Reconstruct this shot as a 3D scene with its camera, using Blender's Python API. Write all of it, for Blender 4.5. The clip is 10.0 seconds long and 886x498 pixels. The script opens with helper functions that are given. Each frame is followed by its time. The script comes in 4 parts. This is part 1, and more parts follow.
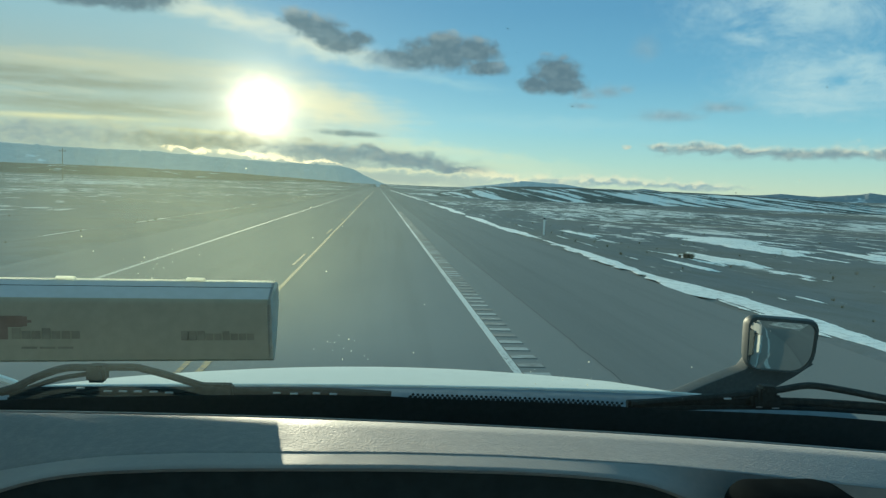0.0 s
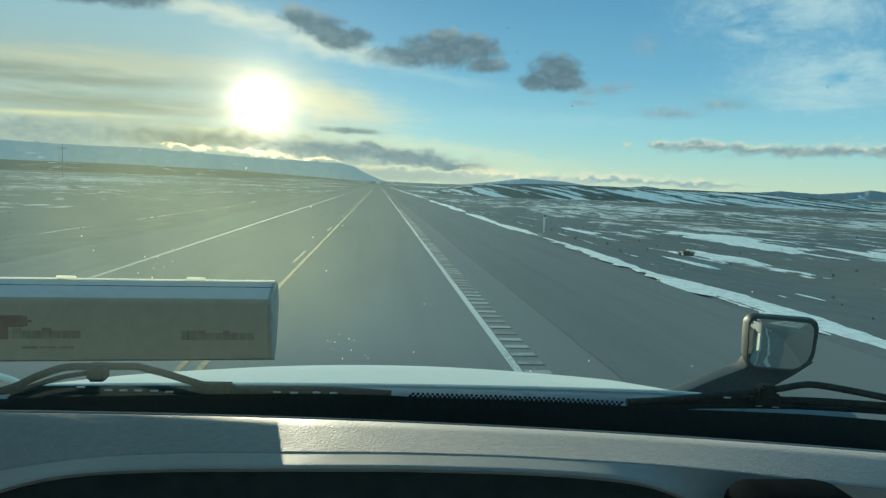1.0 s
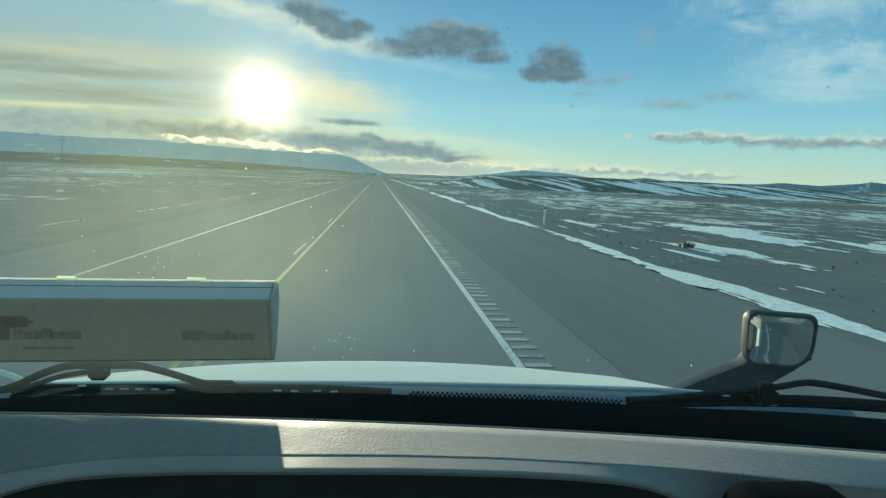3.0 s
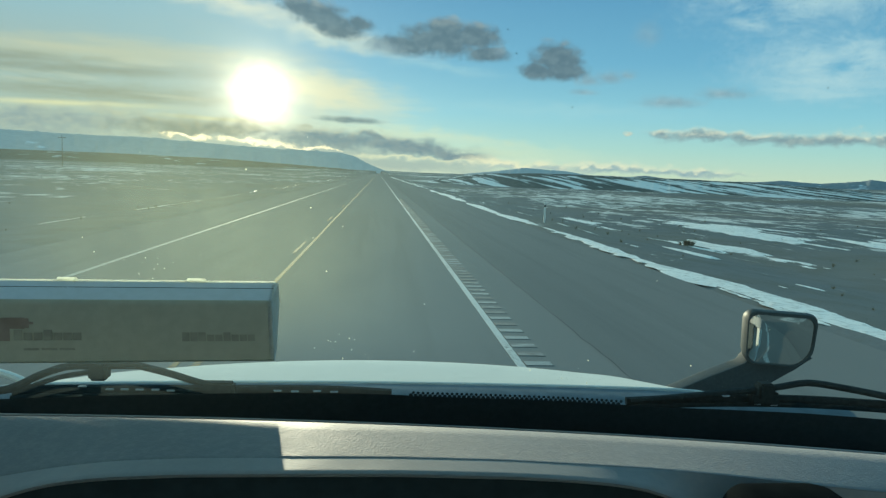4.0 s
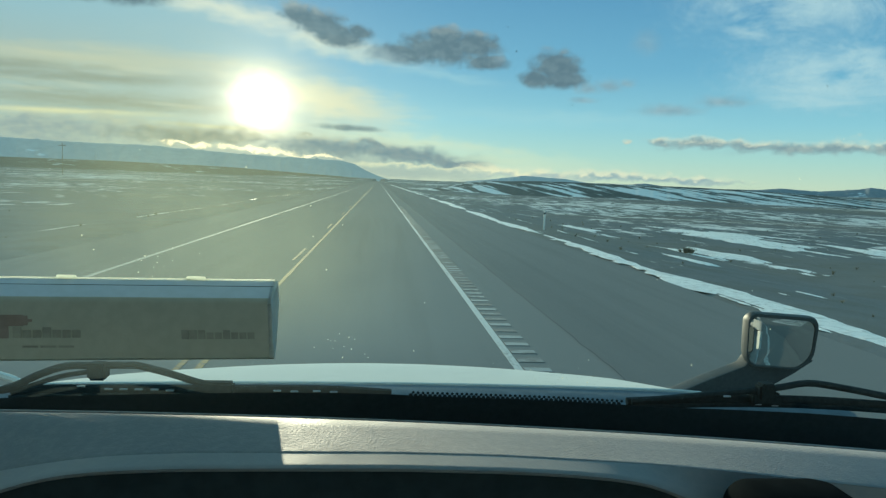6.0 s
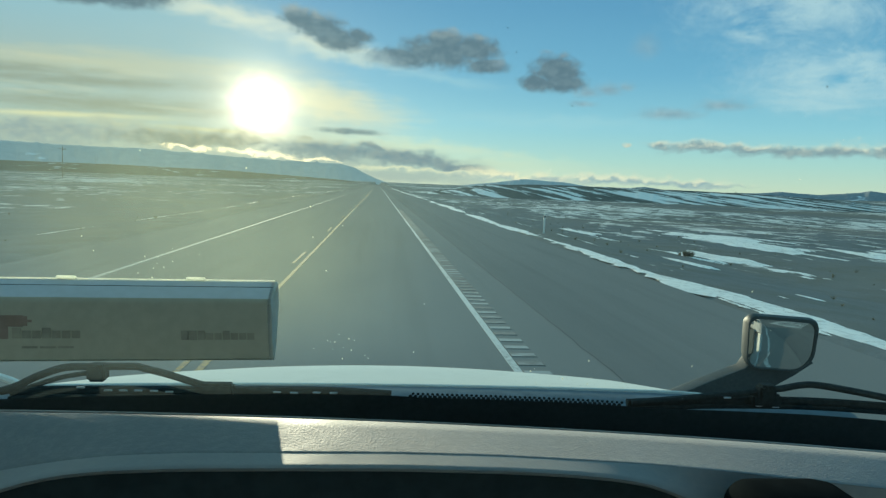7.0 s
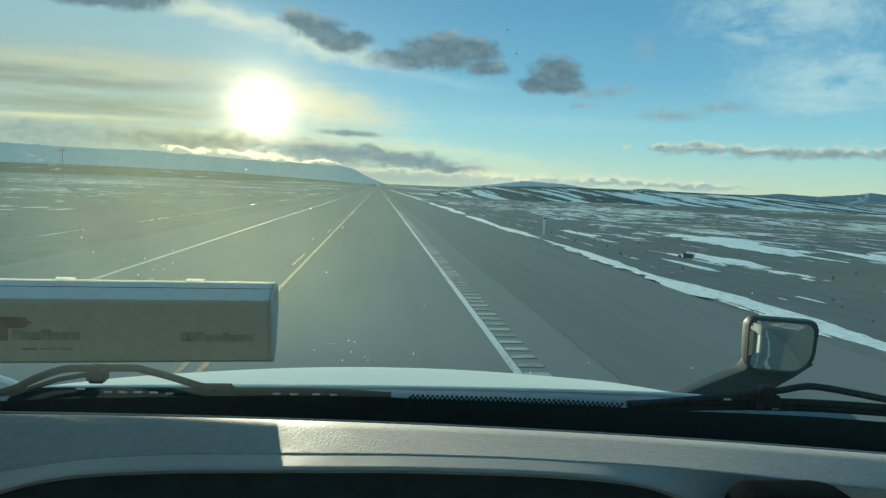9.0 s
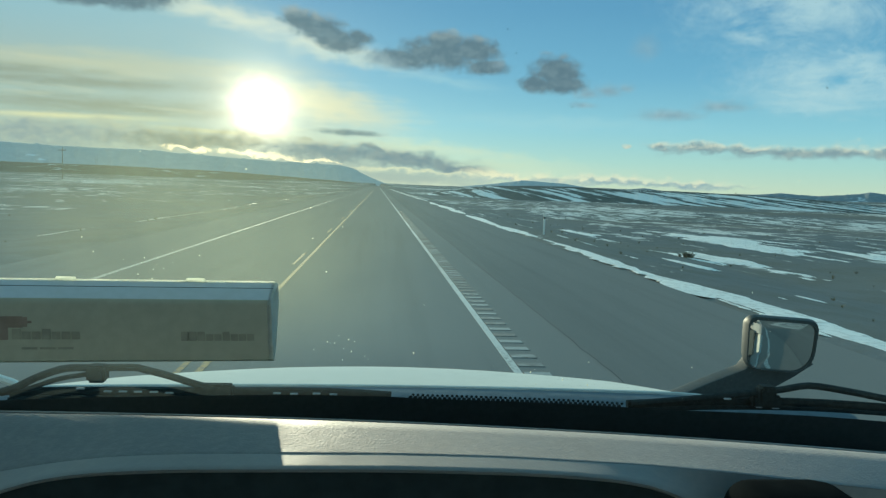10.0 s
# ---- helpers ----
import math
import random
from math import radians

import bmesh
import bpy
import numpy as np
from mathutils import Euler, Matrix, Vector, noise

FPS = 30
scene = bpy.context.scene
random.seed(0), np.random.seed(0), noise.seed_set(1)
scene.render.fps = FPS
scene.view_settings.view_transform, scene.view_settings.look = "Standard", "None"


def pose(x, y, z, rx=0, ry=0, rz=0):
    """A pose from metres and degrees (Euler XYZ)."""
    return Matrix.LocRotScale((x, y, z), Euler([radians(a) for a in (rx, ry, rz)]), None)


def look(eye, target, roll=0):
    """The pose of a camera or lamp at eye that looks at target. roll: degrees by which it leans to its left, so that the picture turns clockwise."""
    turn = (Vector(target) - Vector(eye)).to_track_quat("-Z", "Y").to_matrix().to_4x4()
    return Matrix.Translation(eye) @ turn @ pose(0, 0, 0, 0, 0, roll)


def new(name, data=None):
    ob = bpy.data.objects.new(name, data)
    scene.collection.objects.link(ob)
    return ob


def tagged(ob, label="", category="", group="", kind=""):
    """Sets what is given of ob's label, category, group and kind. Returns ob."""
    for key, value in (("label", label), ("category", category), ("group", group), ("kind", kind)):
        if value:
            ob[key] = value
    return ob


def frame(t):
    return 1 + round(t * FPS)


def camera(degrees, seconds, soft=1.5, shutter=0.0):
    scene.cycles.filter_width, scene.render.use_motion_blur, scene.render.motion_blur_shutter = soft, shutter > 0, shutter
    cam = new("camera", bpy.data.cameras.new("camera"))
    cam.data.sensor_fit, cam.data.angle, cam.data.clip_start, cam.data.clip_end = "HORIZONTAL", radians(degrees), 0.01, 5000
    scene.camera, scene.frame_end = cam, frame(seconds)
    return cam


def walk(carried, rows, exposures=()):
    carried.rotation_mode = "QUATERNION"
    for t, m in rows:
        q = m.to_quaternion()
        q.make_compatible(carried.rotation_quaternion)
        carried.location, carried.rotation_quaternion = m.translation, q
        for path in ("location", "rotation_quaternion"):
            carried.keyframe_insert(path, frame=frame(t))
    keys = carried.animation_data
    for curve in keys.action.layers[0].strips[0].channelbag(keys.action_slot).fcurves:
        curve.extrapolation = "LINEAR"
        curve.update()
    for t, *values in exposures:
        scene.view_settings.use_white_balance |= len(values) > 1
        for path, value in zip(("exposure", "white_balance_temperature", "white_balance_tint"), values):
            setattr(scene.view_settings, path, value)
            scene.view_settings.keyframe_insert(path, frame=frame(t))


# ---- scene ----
cam = camera(64.0, 10.0, 1.35)

def path_row(t, lift, nod):
    return t, look_at(lift, nod)


def look_at(lift, nod):
    # eye in the cab, heading 5.4 degrees off the road's line, leaning 2.2 degrees
    a, p = radians(5.39), radians(-5.01 + nod)
    eye = Vector((0.0, 0.0, 2.11 + lift))
    return look(eye, eye + Vector((math.sin(a) * math.cos(p), math.cos(a) * math.cos(p), math.sin(p))), 2.2)


# seconds, lift in metres, nod in degrees
PATH = [(0.0, -0.0039, 0.15), (0.5, -0.0022, 0.07), (1.0, 0.0005, -0.07), (1.5, 0.0029, -0.19), (2.0, 0.0055, -0.39), (2.5, 0.0109, -0.57),
        (4.0, 0.0228, -0.91), (4.5, 0.0177, -0.85), (5.0, 0.0155, -0.69), (5.5, 0.0092, -0.48), (7.0, -0.0011, -0.01), (7.5, -0.0029, 0.07),
        (8.0, -0.0023, 0.12), (8.5, -0.0020, 0.11), (9.0, -0.0013, 0.13), (9.5, -0.0014, 0.11), (10.0, -0.0015, 0.09)]
walk(cam, [path_row(*r) for r in PATH], [(0.0, 0.05, 6200, -3), (10.0, 0.05, 6200, -3)])

# ---- world and sun ----
SUN_AZ, SUN_EL = radians(-9.31), radians(5.56)
SUN_DIR = Vector((math.sin(SUN_AZ) * math.cos(SUN_EL), math.cos(SUN_AZ) * math.cos(SUN_EL), math.sin(SUN_EL)))


class Nodes:
    """Short hand for node trees."""

    def __init__(self, tree):
        self.t = tree
        tree.nodes.clear()

    def n(self, kind, **ins):
        node = self.t.nodes.new(kind)
        for k, v in ins.items():
            self.plug(node.inputs[k.replace("_", " ")], v)
        return node

    def plug(self, socket, v):
        if isinstance(v, bpy.types.NodeSocket):
            self.t.links.new(v, socket)
        else:
            socket.default_value = v

    def m(self, op, a, b=0.0, c=0.0):
        node = self.t.nodes.new("ShaderNodeMath")
        node.operation = op
        for i, v in enumerate((a, b, c)):
            self.plug(node.inputs[i], v)
        return node.outputs[0]

    def step(self, v, lo, hi, to0=0.0, to1=1.0):
        node = self.t.nodes.new("ShaderNodeMapRange")
        node.interpolation_type = "SMOOTHSTEP"
        for i, x in enumerate((v, lo, hi, to0, to1)):
            self.plug(node.inputs[i], x)
        return node.outputs[0]

    def mix(self, fac, a, b, blend="MIX"):
        node = self.t.nodes.new("ShaderNodeMix")
        node.data_type, node.blend_type = "RGBA", blend
        self.plug(node.inputs[0], fac)
        self.plug(node.inputs[6], a)
        self.plug(node.inputs[7], b)
        return node.outputs[2]

    def noise(self, vec, scale, detail=4.0, rough=0.55, off=(0, 0, 0), stretch=(1, 1, 1), distort=0.0):
        mp = self.t.nodes.new("ShaderNodeMapping")
        self.plug(mp.inputs["Vector"], vec)
        mp.inputs["Location"].default_value, mp.inputs["Scale"].default_value = off, stretch
        node = self.n("ShaderNodeTexNoise", Vector=mp.outputs[0], Scale=scale, Detail=detail, Roughness=rough, Distortion=distort)
        return node.outputs["Fac"]

    def ramp(self, v, stops, lo, hi):
        u = self.t.nodes.new("ShaderNodeMapRange")
        for i, x in enumerate((v, lo, hi, 0.0, 1.0)):
            self.plug(u.inputs[i], x)
        node = self.t.nodes.new("ShaderNodeValToRGB")
        el = node.color_ramp.elements
        while len(el) < len(stops):
            el.new(0.5)
        for e, (p, c) in zip(el, stops):
            e.position, e.color = (p - lo) / (hi - lo), c
        self.plug(node.inputs[0], u.outputs[0])
        return node.outputs[0]


def srgb(r, g, b):
    return tuple((c / 255 / 12.92) if c < 11 else ((c / 255 + 0.055) / 1.055) ** 2.4 for c in (r, g, b)) + (1.0,)


def build_world():
    w = bpy.data.worlds.new("sky")
    scene.world = w
    w.use_nodes = True
    g = Nodes(w.node_tree)
    out, bg = g.n("ShaderNodeOutputWorld"), g.n("ShaderNodeBackground", Strength=1.0)
    g.t.links.new(bg.outputs[0], out.inputs[0])
    d = g.n("ShaderNodeTexCoord").outputs["Generated"]
    sep = g.n("ShaderNodeSeparateXYZ", Vector=d)
    az = g.m("DEGREES", g.m("ARCTAN2", sep.outputs[0], sep.outputs[1]))
    el = g.m("DEGREES", g.m("ARCSINE", sep.outputs[2]))
    ae = g.n("ShaderNodeCombineXYZ", X=az, Y=el, Z=0.0).outputs[0]

    # wind-torn outlines: every cloud is drawn in a gently warped sky
    def centred(v, k):
        return g.m("MULTIPLY", g.m("SUBTRACT", v, 0.5), k)
    waz = g.m("ADD", az, centred(g.noise(ae, 0.50, 3, 0.5, (11, 3, 0), (1, 1.4, 1)), 2.6))
    wel = g.m("ADD", el, centred(g.noise(ae, 0.55, 3, 0.5, (31, 17, 0), (1, 1.4, 1)), 1.5))
    ragged = centred(g.noise(ae, 1.1, 6, 0.58, (5, 8, 0), (1, 1.3, 1), 0.3), 2.4)
    fibre = centred(g.noise(ae, 0.32, 6, 0.6, (20, 3, 0), (1, 7.0, 1), 0.5), 2.6)
    puff = g.noise(ae, 0.9, 6, 0.58, (70, 20, 0), (1, 1.5, 1))
    streaks = g.noise(ae, 0.10, 5, 0.5, (3, 1, 0), (1, 11.0, 1))

    def lobes(shapes, rough=0.5, soft=0.7, grain=ragged, flat=1.25, warped=True):
        """The union of uneven ellipses: azimuth, elevation, half width, half height, slope."""
        best = None
        for a0, e0, wa, we, slope in shapes:
            da = g.m("SUBTRACT", waz if warped else az, a0)
            de = g.m("SUBTRACT", wel if warped else el, g.m("MULTIPLY_ADD", da, slope, e0))
            if flat != 1.0:   # a flatter underside
                de = g.m("MINIMUM", de, g.m("MULTIPLY", de, flat))
            x, y = g.m("DIVIDE", da, wa), g.m("DIVIDE", de, we)
            r = g.m("SQRT", g.m("MULTIPLY_ADD", x, x, g.m("MULTIPLY", y, y)))
            best = r if best is None else g.m("MINIMUM", best, r)
        return g.step(g.m("SUBTRACT", best, g.m("MULTIPLY", grain, rough)), 1.0 + soft * 0.5, 1.0 - soft)

    def tint(col, mask, c, k):
        return g.mix(g.m("MULTIPLY", mask, k), col, c)

    def cloud(col, mask, dark, mid, lit, k=1.0, top=None):
        """Blends in a cloud; its crown, above the elevations in top, is lit."""
        body = g.mix(g.step(puff, 0.40, 0.64), dark, mid)
        if top:
            body = g.mix(g.m("MULTIPLY", g.step(g.m("MULTIPLY_ADD", ragged, 0.5, wel), *top), 0.85), body, lit)
        return g.mix(g.m("MULTIPLY", mask, k), col, body)

    # clear air: the physical sky under a high pale veil
    sky = g.n("ShaderNodeTexSky")
    sky.sky_type, sky.sun_disc = "NISHITA", False
    sky.sun_elevation, sky.sun_rotation = SUN_EL, SUN_AZ
    sky.altitude, sky.air_density, sky.dust_density, sky.ozone_density = 1900, 1.0, 0.6, 2.0
    air = g.mix(1.0, sky.outputs[0], (0.10, 0.10, 0.10, 1), "MULTIPLY")
    veil = g.ramp(el, [(-2, srgb(170, 190, 185)), (0.5, srgb(196, 218, 200)), (2.5, srgb(172, 214, 212)), (5, srgb(146, 203, 222)),
                       (9, srgb(114, 176, 211)), (14, srgb(96, 156, 198)), (50, srgb(124, 186, 206))], -2, 50)
    col = g.mix(0.9, air, veil)
    # the pale western half: thin sheets of high cloud in long streaks
    side = g.step(g.m("ADD", g.m("MULTIPLY_ADD", el, 0.9, az), g.m("MULTIPLY", fibre, 2.0)), 7.0, -5.0)
    col = tint(col, side, g.mix(g.step(el, 7.0, 12.0), srgb(168, 179, 166), srgb(154, 188, 197)), 0.75)
    col = tint(col, lobes([(-12.7, 9.3, 6.0, 1.2, 0.02)], 0.5, 1.3, fibre), srgb(138, 180, 196), 0.7)
    col = tint(col, lobes([(-21.0, 7.8, 12.5, 0.95, 0.042)], 0.5, 1.1, fibre, 1.0, False), srgb(188, 193, 170), 0.85)
    col = tint(col, lobes([(-21.8, 6.5, 9.5, 0.55, 0.04), (-27.0, 6.9, 8.0, 0.5, 0.03)], 0.6, 1.1, fibre, 1.0, False), srgb(140, 151, 138), 0.9)
    col = tint(col, lobes([(-20.0, 4.95, 10.5, 0.75, 0.015)], 0.6, 1.1, fibre, 1.0, False), srgb(142, 151, 134), 0.85)
    col = tint(col, g.m("MULTIPLY", side, g.m("MULTIPLY", g.step(el, 10.0, 7.0), g.step(streaks, 0.52, 0.66))), srgb(200, 202, 176), 0.35)
    col = tint(col, lobes([(-11.9, 12.1, 7.8, 0.95, -0.15), (-4.5, 10.6, 5.0, 0.7, -0.13)], 0.4, 1.2, fibre), srgb(218, 224, 208), 0.85)
    col = tint(col, lobes([(-2.9, 9.9, 5.6, 0.75, -0.12)], 0.5, 1.2, fibre), srgb(196, 212, 206), 0.7)
    col = tint(col, lobes([(-4.2, 6.0, 6.2, 1.75, -0.16)], 0.4, 1.0, fibre), srgb(222, 220, 188), 0.9)
    col = tint(col, lobes([(2.2, 3.2, 8.5, 0.6, -0.07)], 0.5, 1.2, fibre), srgb(212, 224, 198), 0.75)
    col = tint(col, lobes([(8.6, 2.0, 8.0, 0.75, -0.03)], 0.4, 1.3, fibre), srgb(214, 226, 196), 0.6)
    # cirrus over the clear half
    comb = g.step(g.noise(ae, 0.17, 6, 0.6, (24, 3, 0), (1, 2.0, 1), 0.7), 0.34, 0.62)
    mask = lobes([(32.5, 13.6, 8.4, 2.9, 0.0), (27.3, 12.4, 2.6, 0.9, -0.45), (34.0, 9.0, 6.5, 2.6, 0.0)], 0.5, 1.1, ragged, 1.0)
    col = tint(col, g.m("MULTIPLY", mask, comb), srgb(188, 217, 225), 0.72)
    col = tint(col, lobes([(27.6, 11.5, 1.5, 0.32, -0.2), (32.4, 6.75, 3.4, 0.55, -0.10), (33.5, 7.5, 4.6, 0.9, -0.05)], 0.6, 1.2, fibre, 1.0), srgb(188, 216, 224), 0.55)
    col = tint(col, lobes([(5.0, 8.4, 4.5, 0.4, -0.09), (14.0, 5.4, 9.0, 0.6, -0.02)], 0.6, 1.3, fibre, 1.0), srgb(170, 210, 220), 0.4)
    # glow of the low sun in thin cloud
    dot = g.n("ShaderNodeVectorMath")
    dot.operation = "DOT_PRODUCT"
    g.plug(dot.inputs[0], d)
    dot.inputs[1].default_value = SUN_DIR
    ang = g.m("DEGREES", g.m("ARCCOSINE", g.m("MINIMUM", dot.outputs["Value"], 1.0)))
    halo = g.m("ADD", g.m("MULTIPLY", g.m("EXPONENT", g.m("MULTIPLY", ang, -0.55)), 1.0), g.m("MULTIPLY", g.m("EXPONENT", g.m("MULTIPLY", ang, -0.16)), 0.13))
    col = g.mix(1.0, col, g.mix(1.0, (1.0, 0.85, 0.60, 1), g.n("ShaderNodeCombineXYZ", X=halo, Y=halo, Z=halo).outputs[0], "MULTIPLY"), "ADD")
    # banks of low cloud, gilt where the sun stands behind them
    col = tint(col, lobes([(-22.9, 4.05, 6.8, 0.22, 0.03), (-12.0, 3.6, 4.5, 0.16, -0.02)], 0.5, 1.2, fibre, 1.0, False), srgb(226, 224, 176), 0.85)
    col = cloud(col, lobes([(-25.0, 2.7, 12.0, 1.25, 0.01), (-19.7, 3.75, 2.6, 0.5, 0.0), (-24.5, 3.4, 3.6, 0.5, 0.0)], 0.4, 0.9), srgb(136, 154, 160), srgb(154, 168, 164), srgb(188, 194, 172), 0.92, (3.2, 4.0))
    col = cloud(col, lobes([(-13.9, 2.8, 5.8, 0.85, 0.0), (-10.5, 3.05, 2.8, 0.65, -0.03)], 0.45, 0.8), srgb(126, 136, 128), srgb(144, 150, 136), srgb(176, 176, 146), 0.95, (3.0, 3.6))
    col = tint(col, lobes([(-9.0, 1.4, 15.0, 0.95, 0.02), (2.0, 0.75, 9.0, 0.7, 0.0)], 0.3, 0.9, fibre, 1.0), srgb(152, 168, 168), 0.8)
    col = tint(col, lobes([(-14.4, 2.28, 2.0, 0.16, -0.04), (-9.7, 2.08, 4.0, 0.17, -0.043), (-5.6, 1.84, 2.0, 0.13, -0.05)], 1.4, 1.0, ragged, 1.0), (1.7, 1.45, 0.9, 1), 0.95)
    col = cloud(col, lobes([(-4.2, 2.45, 5.4, 0.92, -0.03), (1.6, 2.1, 5.8, 1.02, -0.085), (5.8, 1.6, 3.4, 0.52, -0.11), (-0.5, 2.85, 1.5, 0.42, 0.0), (-6.0, 3.3, 0.7, 0.42, 0.05)], 0.45, 0.7, ragged, 1.5),
                srgb(112, 136, 150), srgb(130, 148, 154), srgb(196, 200, 176), 1.0, (2.75, 3.3))
    col = tint(col, lobes([(2.2, 1.25, 5.2, 0.15, -0.02)], 0.8, 0.9, ragged, 1.0), srgb(226, 226, 192), 0.7)
    col = cloud(col, lobes([(8.8, 1.2, 2.2, 0.42, -0.09), (10.4, 1.0, 3.8, 0.5, 0.0), (13.6, 0.8, 3.2, 0.42, -0.03)], 0.6, 0.9, ragged, 1.5), srgb(166, 186, 188), srgb(184, 198, 190), srgb(244, 240, 204), 0.95, (0.75, 1.15))
    col = cloud(col, lobes([(18.8, 1.0, 4.6, 0.46, -0.01), (23.9, 0.85, 4.0, 0.38, 0.0)], 0.6, 0.9, ragged, 1.5), srgb(146, 172, 182), srgb(166, 188, 190), srgb(234, 234, 206), 0.95, (0.9, 1.2))
    col = cloud(col, lobes([(24.9, 3.62, 3.2, 0.46, 0.01), (28.4, 3.64, 2.7, 0.46, 0.01), (31.0, 3.38, 3.6, 0.62, 0.01), (34.1, 3.52, 3.2, 0.66, 0.0), (38.5, 3.45, 4.0, 0.68, 0.0),
                            (22.1, 3.61, 1.0, 0.28, 0.0), (19.8, 3.86, 0.5, 0.17, 0.0)], 0.5, 0.85, ragged, 1.4), srgb(132, 156, 166), srgb(156, 174, 176), srgb(222, 226, 206), 0.95, (3.55, 4.0))
    # scattered dark cumulus
    dark, mid = srgb(92, 116, 132), srgb(107, 130, 143)
    for shapes, top in (([(-5.2, 11.9, 2.7, 1.2, -0.17), (-3.4, 10.95, 2.2, 1.05, -0.06), (-6.8, 12.5, 1.1, 0.9, -0.1), (-1.8, 11.35, 1.2, 0.6, -0.13)], (12.2, 13.4)),
                        ([(4.6, 10.35, 4.0, 1.45, -0.02), (4.9, 11.3, 1.9, 1.0, 0.03), (7.4, 10.7, 2.1, 1.25, -0.08), (8.3, 9.5, 1.9, 0.75, 0.03), (1.7, 9.9, 2.6, 0.9, -0.04)], (11.3, 12.5)),
                        ([(13.8, 9.2, 2.1, 1.45, -0.06), (14.2, 8.35, 2.0, 0.95, 0.0), (12.3, 8.3, 1.5, 0.8, 0.0)], (10.2, 11.4)),
                        ([(-18.0, 12.7, 3.0, 1.2, 0.12), (-20.8, 12.3, 2.8, 0.75, 0.13)], (13.5, 15.0))):
        col = cloud(col, lobes(shapes, 0.42, 0.50, ragged, 1.25, False), dark, mid, srgb(158, 172, 175), 0.95, top)
    # smaller, paler scraps
    for shapes, k in (([(17.8, 7.9, 1.1, 0.5, 0.0), (16.3, 7.65, 1.1, 0.4, 0.0), (19.2, 8.1, 0.6, 0.36, 0.0), (15.9, 6.8, 0.9, 0.28, 0.0), (0.1, 9.7, 1.7, 0.6, -0.15)], 0.8),
                      ([(22.4, 6.12, 2.1, 0.5, 0.0)], 0.85), ([(26.3, 6.75, 1.9, 0.42, -0.03)], 0.8), ([(20.5, 11.0, 1.0, 0.95, 0.0)], 0.42), ([(9.3, 9.75, 0.5, 0.45, 0.0)], 0.6)):
        col = cloud(col, lobes(shapes, 0.55, 1.2, ragged, 1.25, False), srgb(134, 160, 176), srgb(152, 176, 188), srgb(178, 200, 208), k)
    col = cloud(col, lobes([(-2.5, 4.05, 2.6, 0.30, -0.02)], 0.45, 0.7, ragged, 1.25, False), srgb(116, 138, 146), srgb(130, 148, 150), srgb(190, 198, 180), 0.95)
    # the sun's own glare, through the cloud
    core = g.m("MULTIPLY", g.m("EXPONENT", g.m("MULTIPLY", ang, -1.4)), 9.0)
    core = g.m("MULTIPLY", core, g.step(puff, 0.3, 0.7, 0.75, 1.25))
    col = g.mix(1.0, col, g.mix(1.0, (1.0, 0.93, 0.72, 1), g.n("ShaderNodeCombineXYZ", X=core, Y=core, Z=core).outputs[0], "MULTIPLY"), "ADD")
    g.plug(bg.inputs["Color"], g.mix(1.0, col, (1.10, 1.0, 0.99, 1), "MULTIPLY"))


build_world()
sun = new("sun", bpy.data.lights.new("sun", "SUN"))
sun.data.energy, sun.data.angle, sun.data.color = 5.2, radians(0.6), (1.0, 0.86, 0.62)
sun.matrix_world = look((0, 0, 50), Vector((0, 0, 50)) - SUN_DIR)


# ---- materials ----
def material(name, rough=0.6, metal=0.0, spec=0.5):
    m = bpy.data.materials.new(name)
    m.use_nodes = True
    g = Nodes(m.node_tree)
    out = g.n("ShaderNodeOutputMaterial")
    b = g.n("ShaderNodeBsdfPrincipled", Roughness=rough, Metallic=metal)
    b.inputs["Specular IOR Level"].default_value = spec
    g.t.links.new(b.outputs[0], out.inputs[0])
    g.b, g.out, g.mat = b, out, m
    return g


def where(g, kind="Object"):
    return g.n("ShaderNodeTexCoord").outputs[kind]


def bump(g, height, strength, dist):
    node = g.n("ShaderNodeBump", Strength=strength, Distance=dist, Height=height)
    g.plug(g.b.inputs["Normal"], node.outputs[0])


def speckled(name, c1, c2, scale, rough=0.6, spec=0.5, grain=0.0, big=None, metal=0.0, rvar=0.08):
    """A two-tone surface with fine grain and larger stains."""
    g = material(name, rough, metal, spec)
    p = where(g)
    fine, wide = g.noise(p, scale, 5), g.noise(p, scale * 0.09, 4, 0.6, (4, 2, 7))
    col = g.mix(g.step(fine, 0.3, 0.7), c1, c2)
    col = g.mix(g.step(wide, 0.4, 0.7, 0.0, 0.35), col, big or c1)
    g.plug(g.b.inputs["Base Color"], col)
    g.plug(g.b.inputs["Roughness"], g.step(wide, 0.3, 0.7, rough - rvar, rough + rvar))
    if grain:
        bump(g, g.noise(p, scale * 2, 3), 0.6, grain)
    return g.mat


